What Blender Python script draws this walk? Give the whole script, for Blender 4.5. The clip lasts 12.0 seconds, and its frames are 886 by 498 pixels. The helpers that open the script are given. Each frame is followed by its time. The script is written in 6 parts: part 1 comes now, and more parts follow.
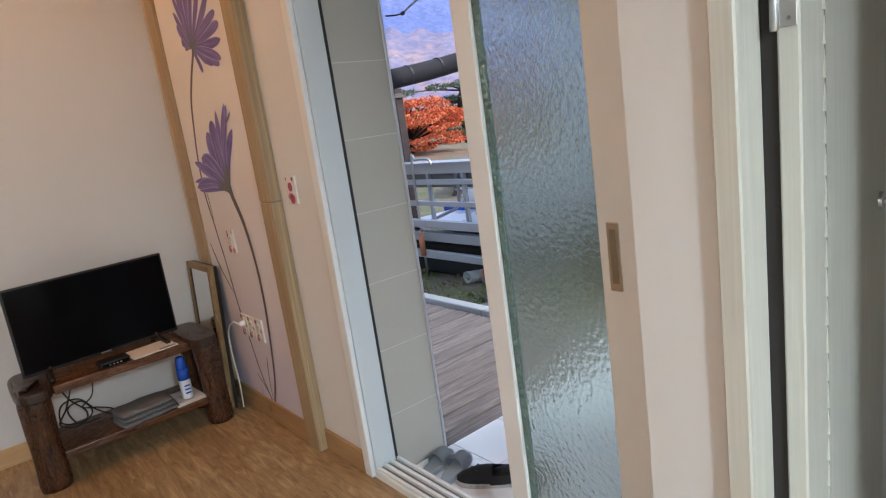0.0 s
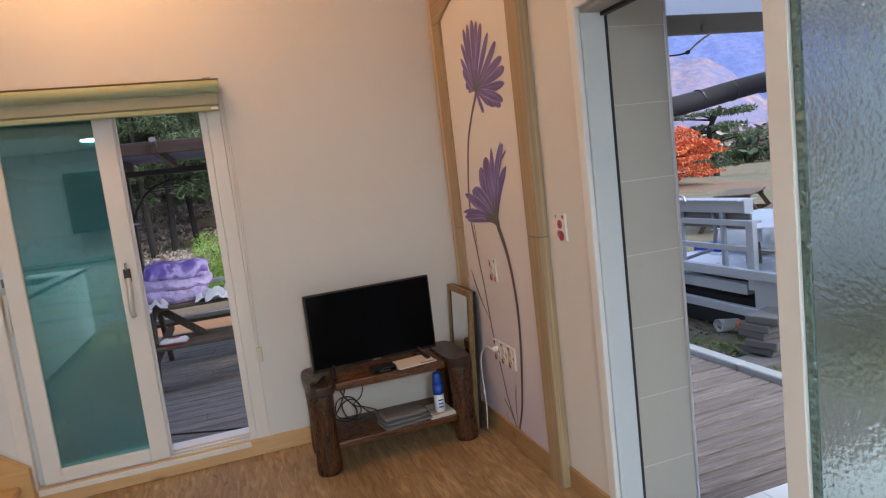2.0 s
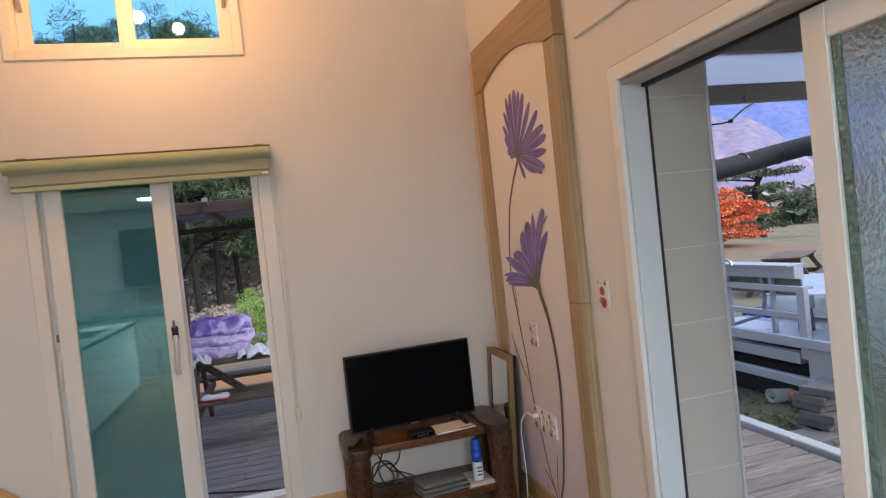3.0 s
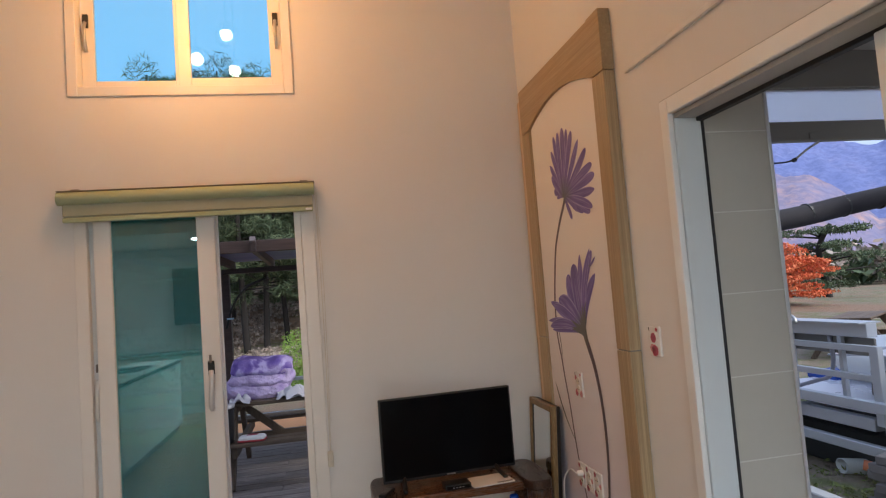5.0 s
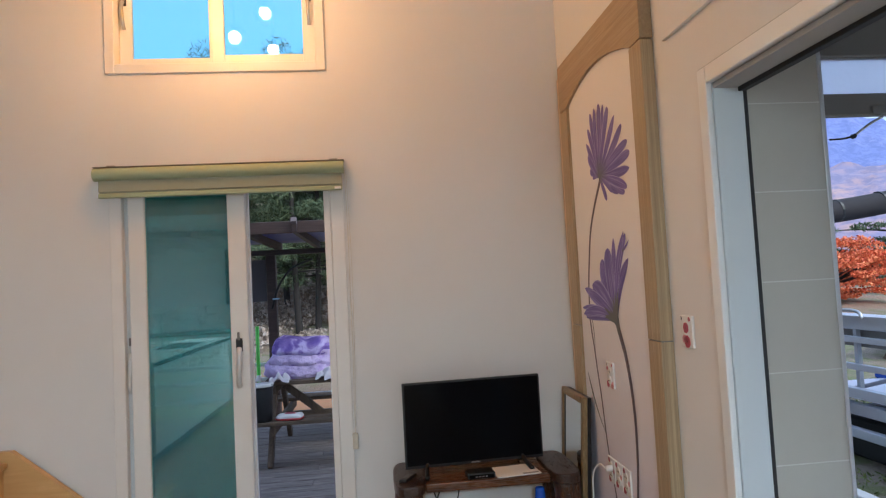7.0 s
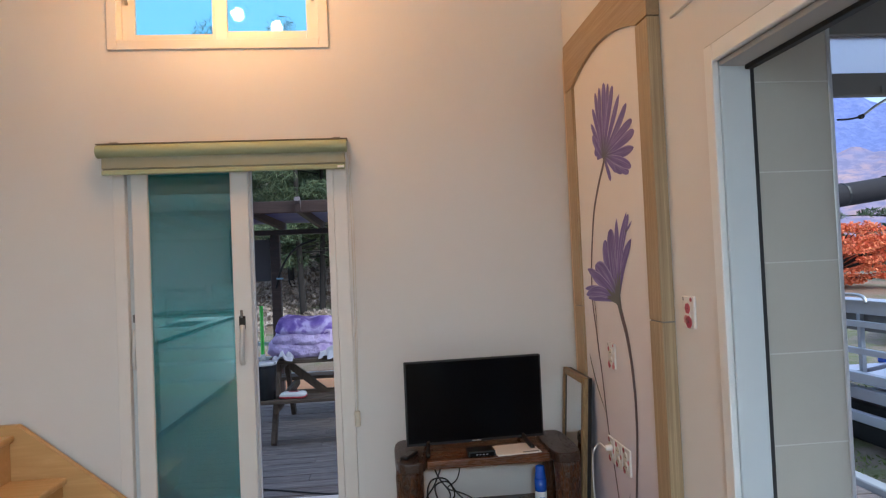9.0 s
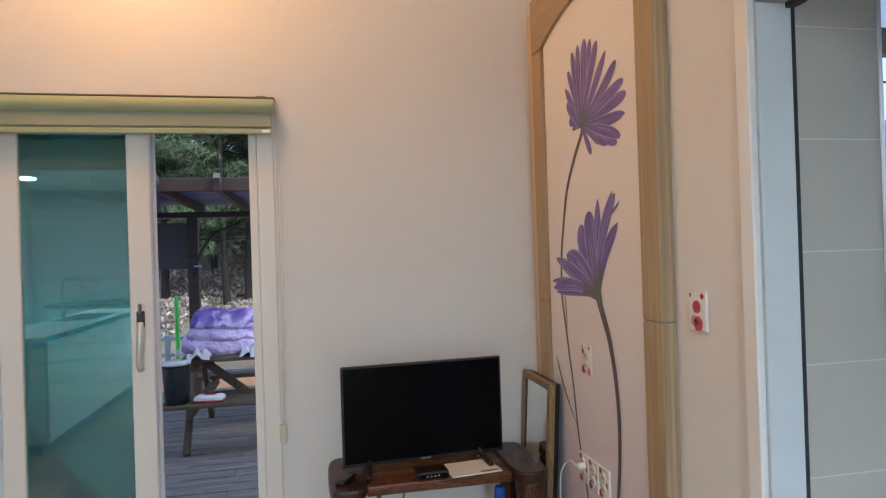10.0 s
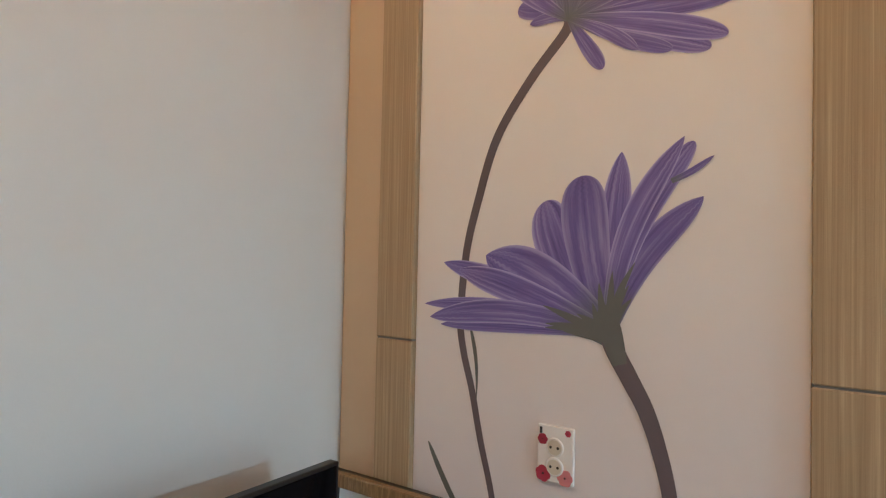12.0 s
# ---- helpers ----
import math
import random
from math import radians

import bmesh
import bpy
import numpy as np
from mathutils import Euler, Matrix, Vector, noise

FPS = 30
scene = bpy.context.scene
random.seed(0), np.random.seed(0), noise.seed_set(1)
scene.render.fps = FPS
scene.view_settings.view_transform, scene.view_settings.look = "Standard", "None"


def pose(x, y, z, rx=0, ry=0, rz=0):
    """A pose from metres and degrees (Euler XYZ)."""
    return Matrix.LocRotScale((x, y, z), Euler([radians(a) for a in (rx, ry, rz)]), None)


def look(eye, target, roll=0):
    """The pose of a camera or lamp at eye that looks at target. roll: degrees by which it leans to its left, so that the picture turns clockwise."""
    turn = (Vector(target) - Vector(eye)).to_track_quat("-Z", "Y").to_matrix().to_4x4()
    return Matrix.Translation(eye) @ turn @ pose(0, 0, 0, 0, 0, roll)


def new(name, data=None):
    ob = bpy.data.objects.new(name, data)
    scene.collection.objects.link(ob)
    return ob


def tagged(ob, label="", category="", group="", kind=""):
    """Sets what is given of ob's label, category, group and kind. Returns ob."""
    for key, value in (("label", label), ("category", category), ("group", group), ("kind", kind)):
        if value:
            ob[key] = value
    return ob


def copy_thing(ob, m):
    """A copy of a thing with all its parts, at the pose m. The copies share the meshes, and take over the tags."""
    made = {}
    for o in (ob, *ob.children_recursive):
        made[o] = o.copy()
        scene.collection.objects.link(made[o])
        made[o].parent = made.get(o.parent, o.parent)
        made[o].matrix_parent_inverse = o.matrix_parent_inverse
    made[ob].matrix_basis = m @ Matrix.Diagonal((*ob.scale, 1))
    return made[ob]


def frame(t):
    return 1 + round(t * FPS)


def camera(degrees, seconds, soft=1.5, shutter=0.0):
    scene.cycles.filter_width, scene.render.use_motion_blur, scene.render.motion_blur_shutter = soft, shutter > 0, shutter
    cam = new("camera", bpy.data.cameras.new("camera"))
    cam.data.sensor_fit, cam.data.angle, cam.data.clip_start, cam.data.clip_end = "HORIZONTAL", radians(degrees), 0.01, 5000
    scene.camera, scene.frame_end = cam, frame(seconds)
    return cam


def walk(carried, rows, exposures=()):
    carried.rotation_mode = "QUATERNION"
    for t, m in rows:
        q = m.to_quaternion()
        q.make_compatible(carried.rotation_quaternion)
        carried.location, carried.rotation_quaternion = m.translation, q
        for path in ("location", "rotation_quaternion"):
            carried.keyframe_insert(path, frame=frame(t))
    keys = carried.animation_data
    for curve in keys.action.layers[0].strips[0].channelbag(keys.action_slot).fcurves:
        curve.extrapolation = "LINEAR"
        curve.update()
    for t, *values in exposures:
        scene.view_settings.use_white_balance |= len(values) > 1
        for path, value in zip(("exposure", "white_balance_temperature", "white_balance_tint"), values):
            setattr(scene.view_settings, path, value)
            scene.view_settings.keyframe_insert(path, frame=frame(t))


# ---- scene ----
cam = camera(70.7, 12.0, 1.2)
PATH = [
    (0, (0.117, 0.251, 1.469), (1.328, 1.787, 1.054), -8.1),
    (0.5, (0.064, 0.266, 1.477), (1.175, 1.884, 1.092), -7.6),
    (1, (0.022, 0.289, 1.492), (1.013, 1.991, 1.141), -7.2),
    (1.5, (-0.009, 0.295, 1.513), (0.785, 2.106, 1.212), -7.0),
    (2, (-0.036, 0.306, 1.539), (0.579, 2.195, 1.301), -6.7),
    (2.5, (-0.044, 0.293, 1.561), (0.496, 2.213, 1.413), -6.4),
    (3, (-0.044, 0.294, 1.572), (0.474, 2.225, 1.53), -6.1),
    (5, (0.013, 0.392, 1.515), (0.393, 2.351, 1.648), -4.4),
    (5.5, (0.064, 0.442, 1.504), (0.369, 2.414, 1.634), -3.9),
    (6, (0.076, 0.471, 1.493), (0.334, 2.45, 1.622), -3.5),
    (6.5, (0.099, 0.473, 1.488), (0.314, 2.458, 1.601), -3.2),
    (7, (0.178, 0.483, 1.483), (0.377, 2.47, 1.586), -3.0),
    (9, (0.188, 0.487, 1.467), (0.37, 2.478, 1.515), -2.5),
    (9.5, (0.208, 0.652, 1.461), (0.413, 2.642, 1.491), -2.3),
    (10, (0.169, 1.009, 1.456), (0.566, 2.97, 1.463), -1.8),
    (10.5, (0.131, 1.473, 1.43), (0.921, 3.31, 1.45), -0.9),
    (11, (0.045, 1.977, 1.424), (1.176, 3.626, 1.454), -0.1),
    (11.5, (0.019, 2.458, 1.416), (1.402, 3.902, 1.462), 0.6),
    (12, (-0.01, 2.822, 1.399), (1.606, 3.999, 1.45), 1.2),
]
walk(cam, [(t, look(eye, target, roll)) for t, eye, target, roll in PATH], [(0.0, 0.72, 5900, 6.0), (1.5, 0.66, 5850, 6.0), (3.0, 0.66, 5850, 7.0), (5.0, 0.34, 6100, 8.0), (6.0, 0.52, 5850, 6.0), (7.0, 0.60, 5500, 3.0), (9.0, 0.62, 5400, 3.0), (9.6, 0.72, 5400, 3.0), (10.5, 0.88, 5400, 0.0), (11.2, 0.88, 5400, 0.0), (12.0, 0.94, 5000, -6.0)])

# world: soft overcast sky
world = bpy.data.worlds.new("sky")
scene.world = world
world.use_nodes = True
wn, wl = world.node_tree.nodes, world.node_tree.links
sky = wn.new("ShaderNodeTexSky")
sky.sky_type = "NISHITA"
sky.sun_disc = False
sky.sun_elevation, sky.sun_rotation = radians(38), radians(140)
sky.air_density, sky.dust_density, sky.ozone_density = 0.8, 7.0, 2.0
veil = wn.new("ShaderNodeMix")  # thin high cloud over the blue
veil.data_type = "RGBA"
veil.inputs[0].default_value = 0.6
veil.inputs[7].default_value = (4.9, 5.7, 7.6, 1)
wl.new(sky.outputs[0], veil.inputs[6])
wl.new(veil.outputs[2], wn["Background"].inputs["Color"])
wn["Background"].inputs["Strength"].default_value = 0.15
sun = new("sun", bpy.data.lights.new("sun", "SUN"))
sun.data.energy, sun.data.angle, sun.data.color = 1.5, radians(14), (1.0, 0.95, 0.88)
sun.rotation_euler = Euler((radians(52), 0, radians(180 - 140)))


# lamps: the warm pendant bulbs, one downlight glimpsed in the glass, two added fills
BULBS = ((-0.572, 3.30, 3.49), (-0.735, 3.58, 3.20), (-0.525, 3.30, 3.22))
for place in BULBS:
    lamp = new("bulb_light", bpy.data.lights.new("bulb_light", "POINT"))
    lamp.location = place
    lamp.data.energy, lamp.data.color, lamp.data.shadow_soft_size = 10.8, (1.0, 0.325, 0.018), 0.04
DOWN_AND_FILL = ((-1.53, -0.72, 12.0), (-0.05, -2.0, 94.0), (-3.1, -0.7, 11.0))
for x, y, power in DOWN_AND_FILL:
    lamp = new("down_and_fill_beam", bpy.data.lights.new("down_and_fill_beam", "AREA"))
    lamp.data.shape, lamp.data.size = "DISK", 0.24
    lamp.location = (x, y, 2.436)
    lamp.data.energy, lamp.data.color = power, (0.87, 0.96, 1.0)


# ---- building helpers ----
def link(bm, name, mat, parent=None, label="", smooth=False):
    me = bpy.data.meshes.new(name)
    bm.normal_update()
    bm.to_mesh(me)
    bm.free()
    if smooth:
        me.polygons.foreach_set("use_smooth", [True] * len(me.polygons))
    me.materials.append(mat)
    ob = new(name, me)
    if parent is not None:
        ob.parent = parent
    if label:
        ob["label"] = label
    return ob


def part(name, bm, mat, parent, label="", smooth=False):
    return link(bm, name, mat, parent, label, smooth)


def thing(name, x, y, z, label, category, rz=0.0, group="", kind=""):
    ob = new(name)
    ob.matrix_basis = pose(x, y, z, 0, 0, rz)
    ob.empty_display_size = 0.1
    return tagged(ob, label, category, group, kind)


def box(x0, x1, y0, y1, z0, z1, bevel=0.0, bm=None, seg=1):
    own = bmesh.new()
    m = Matrix.LocRotScale(((x0 + x1) / 2, (y0 + y1) / 2, (z0 + z1) / 2), None, (abs(x1 - x0), abs(y1 - y0), abs(z1 - z0)))
    bmesh.ops.create_cube(own, size=1.0, matrix=m)
    if bevel:
        bmesh.ops.bevel(own, geom=own.edges[:], offset=bevel, segments=seg, profile=0.5, affect="EDGES")
    if bm is None:
        return own
    return merge(bm, own)


def merge(bm, own, m=None):
    if m is not None:
        bmesh.ops.transform(own, matrix=m, verts=own.verts[:])
    me = bpy.data.meshes.new("tmp")
    own.to_mesh(me)
    own.free()
    bm.from_mesh(me)
    bpy.data.meshes.remove(me)
    return bm


def cyl(r0, r1, z0, z1, n=20, bm=None, m=None, bevel=0.0):
    own = bmesh.new()
    bmesh.ops.create_cone(own, cap_ends=True, segments=n, radius1=r0, radius2=r1, depth=z1 - z0, matrix=Matrix.Translation((0, 0, (z0 + z1) / 2)))
    if bevel:
        bmesh.ops.bevel(own, geom=[e for e in own.edges if abs(e.verts[0].co.z - e.verts[1].co.z) < 1e-5], offset=bevel, segments=2, profile=0.5, affect="EDGES")
    if m is not None:
        bmesh.ops.transform(own, matrix=m, verts=own.verts[:])
    return own if bm is None else merge(bm, own)


def between(a, b, r0, r1=None, n=8, bm=None):
    a, b = Vector(a), Vector(b)
    m = Matrix.Translation(a) @ (b - a).to_track_quat("Z", "Y").to_matrix().to_4x4()
    return cyl(r0, r0 if r1 is None else r1, 0, (b - a).length, n, bm, m)


def bar(a, b, w, h, bm=None, bevel=0.004):
    """A squared timber or tube from a to b, w across and h high."""
    a, b = Vector(a), Vector(b)
    m = Matrix.Translation(a) @ (b - a).to_track_quat("X", "Z").to_matrix().to_4x4()
    own = box(0, (b - a).length, -w / 2, w / 2, -h / 2, h / 2, bevel)
    bmesh.ops.transform(own, matrix=m, verts=own.verts[:])
    return own if bm is None else merge(bm, own)


def tube(points, r, n=8, bm=None, r1=None):
    """A round bend through the points."""
    own = bmesh.new() if bm is None else bm
    pts = smooth_line([Vector(p) for p in points], 5)
    rings = []
    side = Vector((0, 0, 1))
    for i, p in enumerate(pts):
        d = (pts[min(i + 1, len(pts) - 1)] - pts[max(i - 1, 0)]).normalized()
        side = side - d * side.dot(d)
        if side.length < 1e-3:
            side = d.orthogonal()
        side.normalize()
        up = d.cross(side)
        rr = r if r1 is None else r + (r1 - r) * i / (len(pts) - 1)
        rings.append([own.verts.new(p + (side * math.cos(6.2832 * k / n) + up * math.sin(6.2832 * k / n)) * rr) for k in range(n)])
    for a, b in zip(rings, rings[1:]):
        for k in range(n):
            own.faces.new((a[k], a[(k + 1) % n], b[(k + 1) % n], b[k]))
    own.faces.new(rings[0][::-1])
    own.faces.new(rings[-1])
    return own


def smooth_line(p, n):
    """Catmull-Rom through p, n steps a stretch."""
    q = [p[0] * 2 - p[1]] + p + [p[-1] * 2 - p[-2]]
    out = []
    for i in range(1, len(q) - 2):
        for k in range(n):
            t = k / n
            a, b, c, d = q[i - 1], q[i], q[i + 1], q[i + 2]
            out.append(0.5 * (2 * b + (c - a) * t + (2 * a - 5 * b + 4 * c - d) * t * t + (3 * b - a - 3 * c + d) * t ** 3))
    return out + [p[-1]]


def wall_with(name, axis, v0, v1, lo, hi, z0, z1, holes, mat):
    """A wall slab across axis from v0 to v1, along the other axis from lo to hi, with holes (a0, a1, b0, b1) cut right through."""
    us = sorted({lo, hi, *[h[0] for h in holes], *[h[1] for h in holes]})
    bm = bmesh.new()
    for a, b in zip(us, us[1:]):
        zs = [z0]
        for h in sorted((h for h in holes if h[0] < b - 1e-6 and h[1] > a + 1e-6), key=lambda h: h[2]):
            zs += [h[2], h[3]]
        zs.append(z1)
        for c, d in zip(zs[::2], zs[1::2]):
            if d - c > 1e-4:
                if axis == "y":
                    box(a, b, v0, v1, c, d, 0, bm)
                else:
                    box(v0, v1, a, b, c, d, 0, bm)
    bmesh.ops.remove_doubles(bm, verts=bm.verts[:], dist=1e-5)
    inner = [f for f in bm.faces]
    seen = {}
    for f in inner:
        seen.setdefault(tuple(round(x, 4) for x in f.calc_center_median()), []).append(f)
    bmesh.ops.delete(bm, geom=[f for fs in seen.values() if len(fs) > 1 for f in fs], context="FACES_ONLY")
    return tagged(link(bm, name, mat), kind="structure")


# ---- materials ----
class Nodes:
    """A small builder for node materials."""

    def __init__(self, name):
        self.mat = bpy.data.materials.new(name)
        self.mat.use_nodes = True
        self.n, self.l = self.mat.node_tree.nodes, self.mat.node_tree.links
        self.b = self.n["Principled BSDF"]
        self.co = self.n.new("ShaderNodeTexCoord")

    def put(self, sock, value):
        if hasattr(value, "is_output"):
            self.l.new(value, sock)
        else:
            sock.default_value = value

    def mapped(self, scale=(1, 1, 1), kind="Object", rot=(0, 0, 0)):
        m = self.n.new("ShaderNodeMapping")
        self.l.new(self.co.outputs[kind], m.inputs["Vector"])
        m.inputs["Scale"].default_value = scale
        m.inputs["Rotation"].default_value = rot
        return m.outputs[0]

    def noise(self, scale, detail=4, vec=None, rough=0.55, dist=0.0):
        t = self.n.new("ShaderNodeTexNoise")
        t.inputs["Scale"].default_value, t.inputs["Detail"].default_value = scale, detail
        t.inputs["Roughness"].default_value, t.inputs["Distortion"].default_value = rough, dist
        self.l.new(self.mapped() if vec is None else vec, t.inputs["Vector"])
        return t.outputs["Fac"]

    def voronoi(self, scale, vec=None, feature="F1"):
        t = self.n.new("ShaderNodeTexVoronoi")
        t.feature = feature
        t.inputs["Scale"].default_value = scale
        self.l.new(self.mapped() if vec is None else vec, t.inputs["Vector"])
        return t

    def ramp(self, fac, stops):
        r = self.n.new("ShaderNodeValToRGB")
        e = r.color_ramp.elements
        while len(e) < len(stops):
            e.new(0.5)
        for k, (p, c) in zip(e, stops):
            k.position, k.color = p, (*c, 1) if len(c) == 3 else c
        self.put(r.inputs[0], fac)
        return r.outputs[0]

    def mix(self, fac, a, b, mode="MIX"):
        m = self.n.new("ShaderNodeMix")
        m.data_type, m.blend_type = "RGBA", mode
        self.put(m.inputs[0], fac)
        for sock, v in ((m.inputs[6], a), (m.inputs[7], b)):
            self.put(sock, (*v, 1) if isinstance(v, tuple) and len(v) == 3 else v)
        return m.outputs[2]

    def math(self, op, a, b=0.0):
        m = self.n.new("ShaderNodeMath")
        m.operation = op
        self.put(m.inputs[0], a)
        self.put(m.inputs[1], b)
        return m.outputs[0]

    def rand(self):
        return self.n.new("ShaderNodeObjectInfo").outputs["Random"]

    def island(self):
        return self.n.new("ShaderNodeNewGeometry").outputs["Random Per Island"]

    def bump(self, height, strength=0.2, dist=0.01):
        b = self.n.new("ShaderNodeBump")
        b.inputs["Strength"].default_value, b.inputs["Distance"].default_value = strength, dist
        self.put(b.inputs["Height"], height)
        self.l.new(b.outputs[0], self.b.inputs["Normal"])

    def done(self, color=None, rough=0.5, metal=0.0, spec=None):
        if color is not None:
            self.put(self.b.inputs["Base Color"], (*color, 1) if isinstance(color, tuple) and len(color) == 3 else color)
        self.put(self.b.inputs["Roughness"], rough)
        self.b.inputs["Metallic"].default_value = metal
        if spec is not None:
            self.b.inputs["Specular IOR Level"].default_value = spec
        return self.mat


def shade(c, k):
    return tuple(min(1.0, v * k) for v in c)


def paint(name, c, rough=0.5, var=0.06, grain=90.0, bump=0.05, metal=0.0):
    m = Nodes(name)
    big = m.noise(1.7, 5)
    col = m.mix(big, shade(c, 1 - var), shade(c, 1 + var))
    fine = m.noise(grain, 4)
    col = m.mix(m.math("MULTIPLY", fine, 0.25), col, shade(c, 1 - var * 1.5))
    m.bump(fine, bump, 0.004)
    return m.done(col, m.ramp(big, [(0.3, (rough - 0.05,) * 3), (0.7, (rough + 0.08,) * 3)]), metal)


def wood(name, dark, light, axis="z", scale=1.0, rough=0.45, knots=0.0, per="", stretch=12.0, bump=0.15):
    m = Nodes(name)
    st = {"x": (1 / stretch, 1, 1), "y": (1, 1 / stretch, 1), "z": (1, 1, 1 / stretch)}[axis]
    vec = m.mapped(tuple(v * 10 * scale for v in st))
    if per:
        add = m.n.new("ShaderNodeVectorMath")
        add.operation = "ADD"
        m.l.new(vec, add.inputs[0])
        r = m.rand() if per == "object" else m.island()
        m.l.new(m.math("MULTIPLY", r, 37.0), add.inputs[1])
        vec = add.outputs[0]
    g1 = m.noise(3.0, 6, vec, 0.6, 1.2)
    g2 = m.noise(16.0, 4, vec, 0.6, 0.3)
    col = m.ramp(g1, [(0.3, dark), (0.55, tuple((a + b) / 2 for a, b in zip(dark, light))), (0.72, light)])
    col = m.mix(m.math("MULTIPLY", g2, 0.55), col, dark)
    if knots:
        v = m.voronoi(1.0, m.mapped(tuple(4.2 * w for w in (1, 1, 0.45 if axis == "z" else 1)) if axis != "x" else (1.9, 4.2, 4.2)))
        k = m.ramp(v.outputs["Distance"], [(0.0, (1, 1, 1)), (0.06, (0.75,) * 3), (0.14, (0, 0, 0))])
        col = m.mix(m.math("MULTIPLY", k, knots), col, shade(dark, 0.25))
    if per:
        r = m.rand() if per == "object" else m.island()
        col = m.mix(m.math("MULTIPLY", r, 0.28), col, shade(dark, 0.75))
    m.bump(m.math("ADD", g1, g2), bump, 0.003)
    return m.done(col, m.ramp(g2, [(0.3, (rough - 0.06,) * 3), (0.7, (rough + 0.12,) * 3)]))


WALL = paint("wallpaper", (0.70, 0.69, 0.675), 0.75, 0.03, 260, 0.10)
CEIL = paint("ceiling_paper", (0.78, 0.74, 0.7), 0.8, 0.03, 200, 0.08)
WHITE = paint("white_lacquer", (0.77, 0.78, 0.775), 0.35, 0.02, 120, 0.02)
PVC = paint("white_plastic_profile", (0.74, 0.72, 0.69), 0.38, 0.03, 60, 0.02)
ALU = paint("pale_blue_aluminium", (0.60, 0.64, 0.66), 0.4, 0.03, 80, 0.02)
TRACK = paint("brushed_track", (0.66, 0.67, 0.68), 0.3, 0.05, 80, 0.03, 0.7)
OAK = wood("oak_veneer", (0.29, 0.205, 0.115), (0.58, 0.45, 0.275), "z", 4.5, 0.5, 0.0, "", 110.0, 0.3)
PINE = wood("pine_board", (0.54, 0.345, 0.16), (0.70, 0.49, 0.26), "x", 0.6, 0.45, 0.9)
PINE_Y = wood("pine_board_length", (0.33, 0.20, 0.09), (0.47, 0.30, 0.145), "y", 0.8, 0.45, 0.5)
PLANK = wood("oak_laminate", (0.21, 0.12, 0.05), (0.72, 0.52, 0.28), "y", 1.1, 0.36, 0.0, "object", 7.0, 0.08)
DECK = wood("weathered_deck", (0.12, 0.095, 0.087), (0.43, 0.365, 0.335), "x", 1.3, 0.75, 0.0, "object", 14.0, 0.5)
STONE_TILE = paint("grey_stone_tile", (0.45, 0.43, 0.375), 0.42, 0.10, 40, 0.05)
PORCH_TILE = paint("white_porch_tile", (0.83, 0.83, 0.85), 0.3, 0.03, 60, 0.03)
GROUT = paint("light_grout", (0.60, 0.59, 0.55), 0.8, 0.05, 200, 0.1)
SIDING = paint("white_siding", (0.76, 0.77, 0.79), 0.5, 0.03, 90, 0.03)

# ---- structure ----
NY, EX, EX2 = 4.12, 1.294, 1.42
Z_TOP = 4.2
wall_with("wall_north", "y", NY, NY + 0.22, -3.8, EX + 0.42, -0.3, Z_TOP, [(-1.306, -0.032, 0.08, 2.15), (-1.31, -0.10, 2.755, 3.72)], WALL)
wall_with("wall_east", "x", EX, EX2, -2.6, NY, -0.3, Z_TOP, [(-0.06, 0.816, 0.0, 2.06), (1.054, 2.44, 0.0, 2.10)], WALL)
tagged(link(box(-3.8, EX2, -2.75, -2.6, -0.3, Z_TOP), "wall_south", WALL), kind="structure")
tagged(link(box(-3.95, -3.8, -2.75, NY + 0.22, -0.3, Z_TOP), "wall_west", WALL), kind="structure")
tagged(link(box(-3.95, EX2 + 0.3, -2.75, NY + 0.22, Z_TOP, Z_TOP + 0.15), "ceiling", CEIL), kind="structure")
floor = tagged(link(box(-3.8, EX, -2.6, NY, -0.3, -0.012), "floor", PLANK), kind="structure")
# floor: laminate boards laid lengthwise, the stretch before the doors as single planks
bm = bmesh.new()
box(-3.8, -1.756, -2.6, NY, -0.012, 0.0, 0, bm)
box(-1.756, EX, -2.6, 1.0, -0.012, 0.0, 0, bm)
tagged(part("floor_boards", bm, PLANK, floor), kind="stuff")
plank_mesh = {}
for i in range(20):
    x0 = -1.756 + i * 0.1525
    y = 1.0
    first = (0.35, 0.95, 0.62, 1.18)[i % 4]
    while y < NY - 0.02:
        ln = round(min(first, NY - 0.001 - y), 3)
        first = 1.2
        if ln not in plank_mesh:
            pm = bpy.data.meshes.new("plank")
            b = box(0, 0.1518, 0, ln - 0.0012, -0.0118, 0.0, 0.0009)
            b.to_mesh(pm)
            b.free()
            pm.materials.append(PLANK)
            plank_mesh[ln] = pm
        pl = new("plank", plank_mesh[ln])
        pl.parent, pl.location = floor, (x0, y, 0)
        y += ln


def structure(name, bm, mat, label=""):
    return tagged(link(bm, name, mat), label, kind="structure")


def sub(name, bm, mat, parent, label="", smooth=False):
    return part(name, bm, mat, parent, label, smooth)


# skirting boards
structure("baseboard_1", box(-3.8, 1.25, 4.104, NY, 0.0, 0.102, 0.003), PINE, "pale knotty pine skirting board along the north wall")
structure("baseboard_2", box(1.279, EX, 2.486, 2.823, 0.0, 0.105, 0.003), PINE_Y, "brown wooden skirting board below plain wall")
structure("baseboard_3", box(1.246, EX, 2.944, 4.103, 0.0, 0.118, 0.003), PINE_Y, "brown wooden skirting board below the flower mural")
structure("trim_1", box(1.278, EX, 1.0, 2.722, 2.350, 2.374, 0.003), WALL, "slim painted ledge above the sliding door")

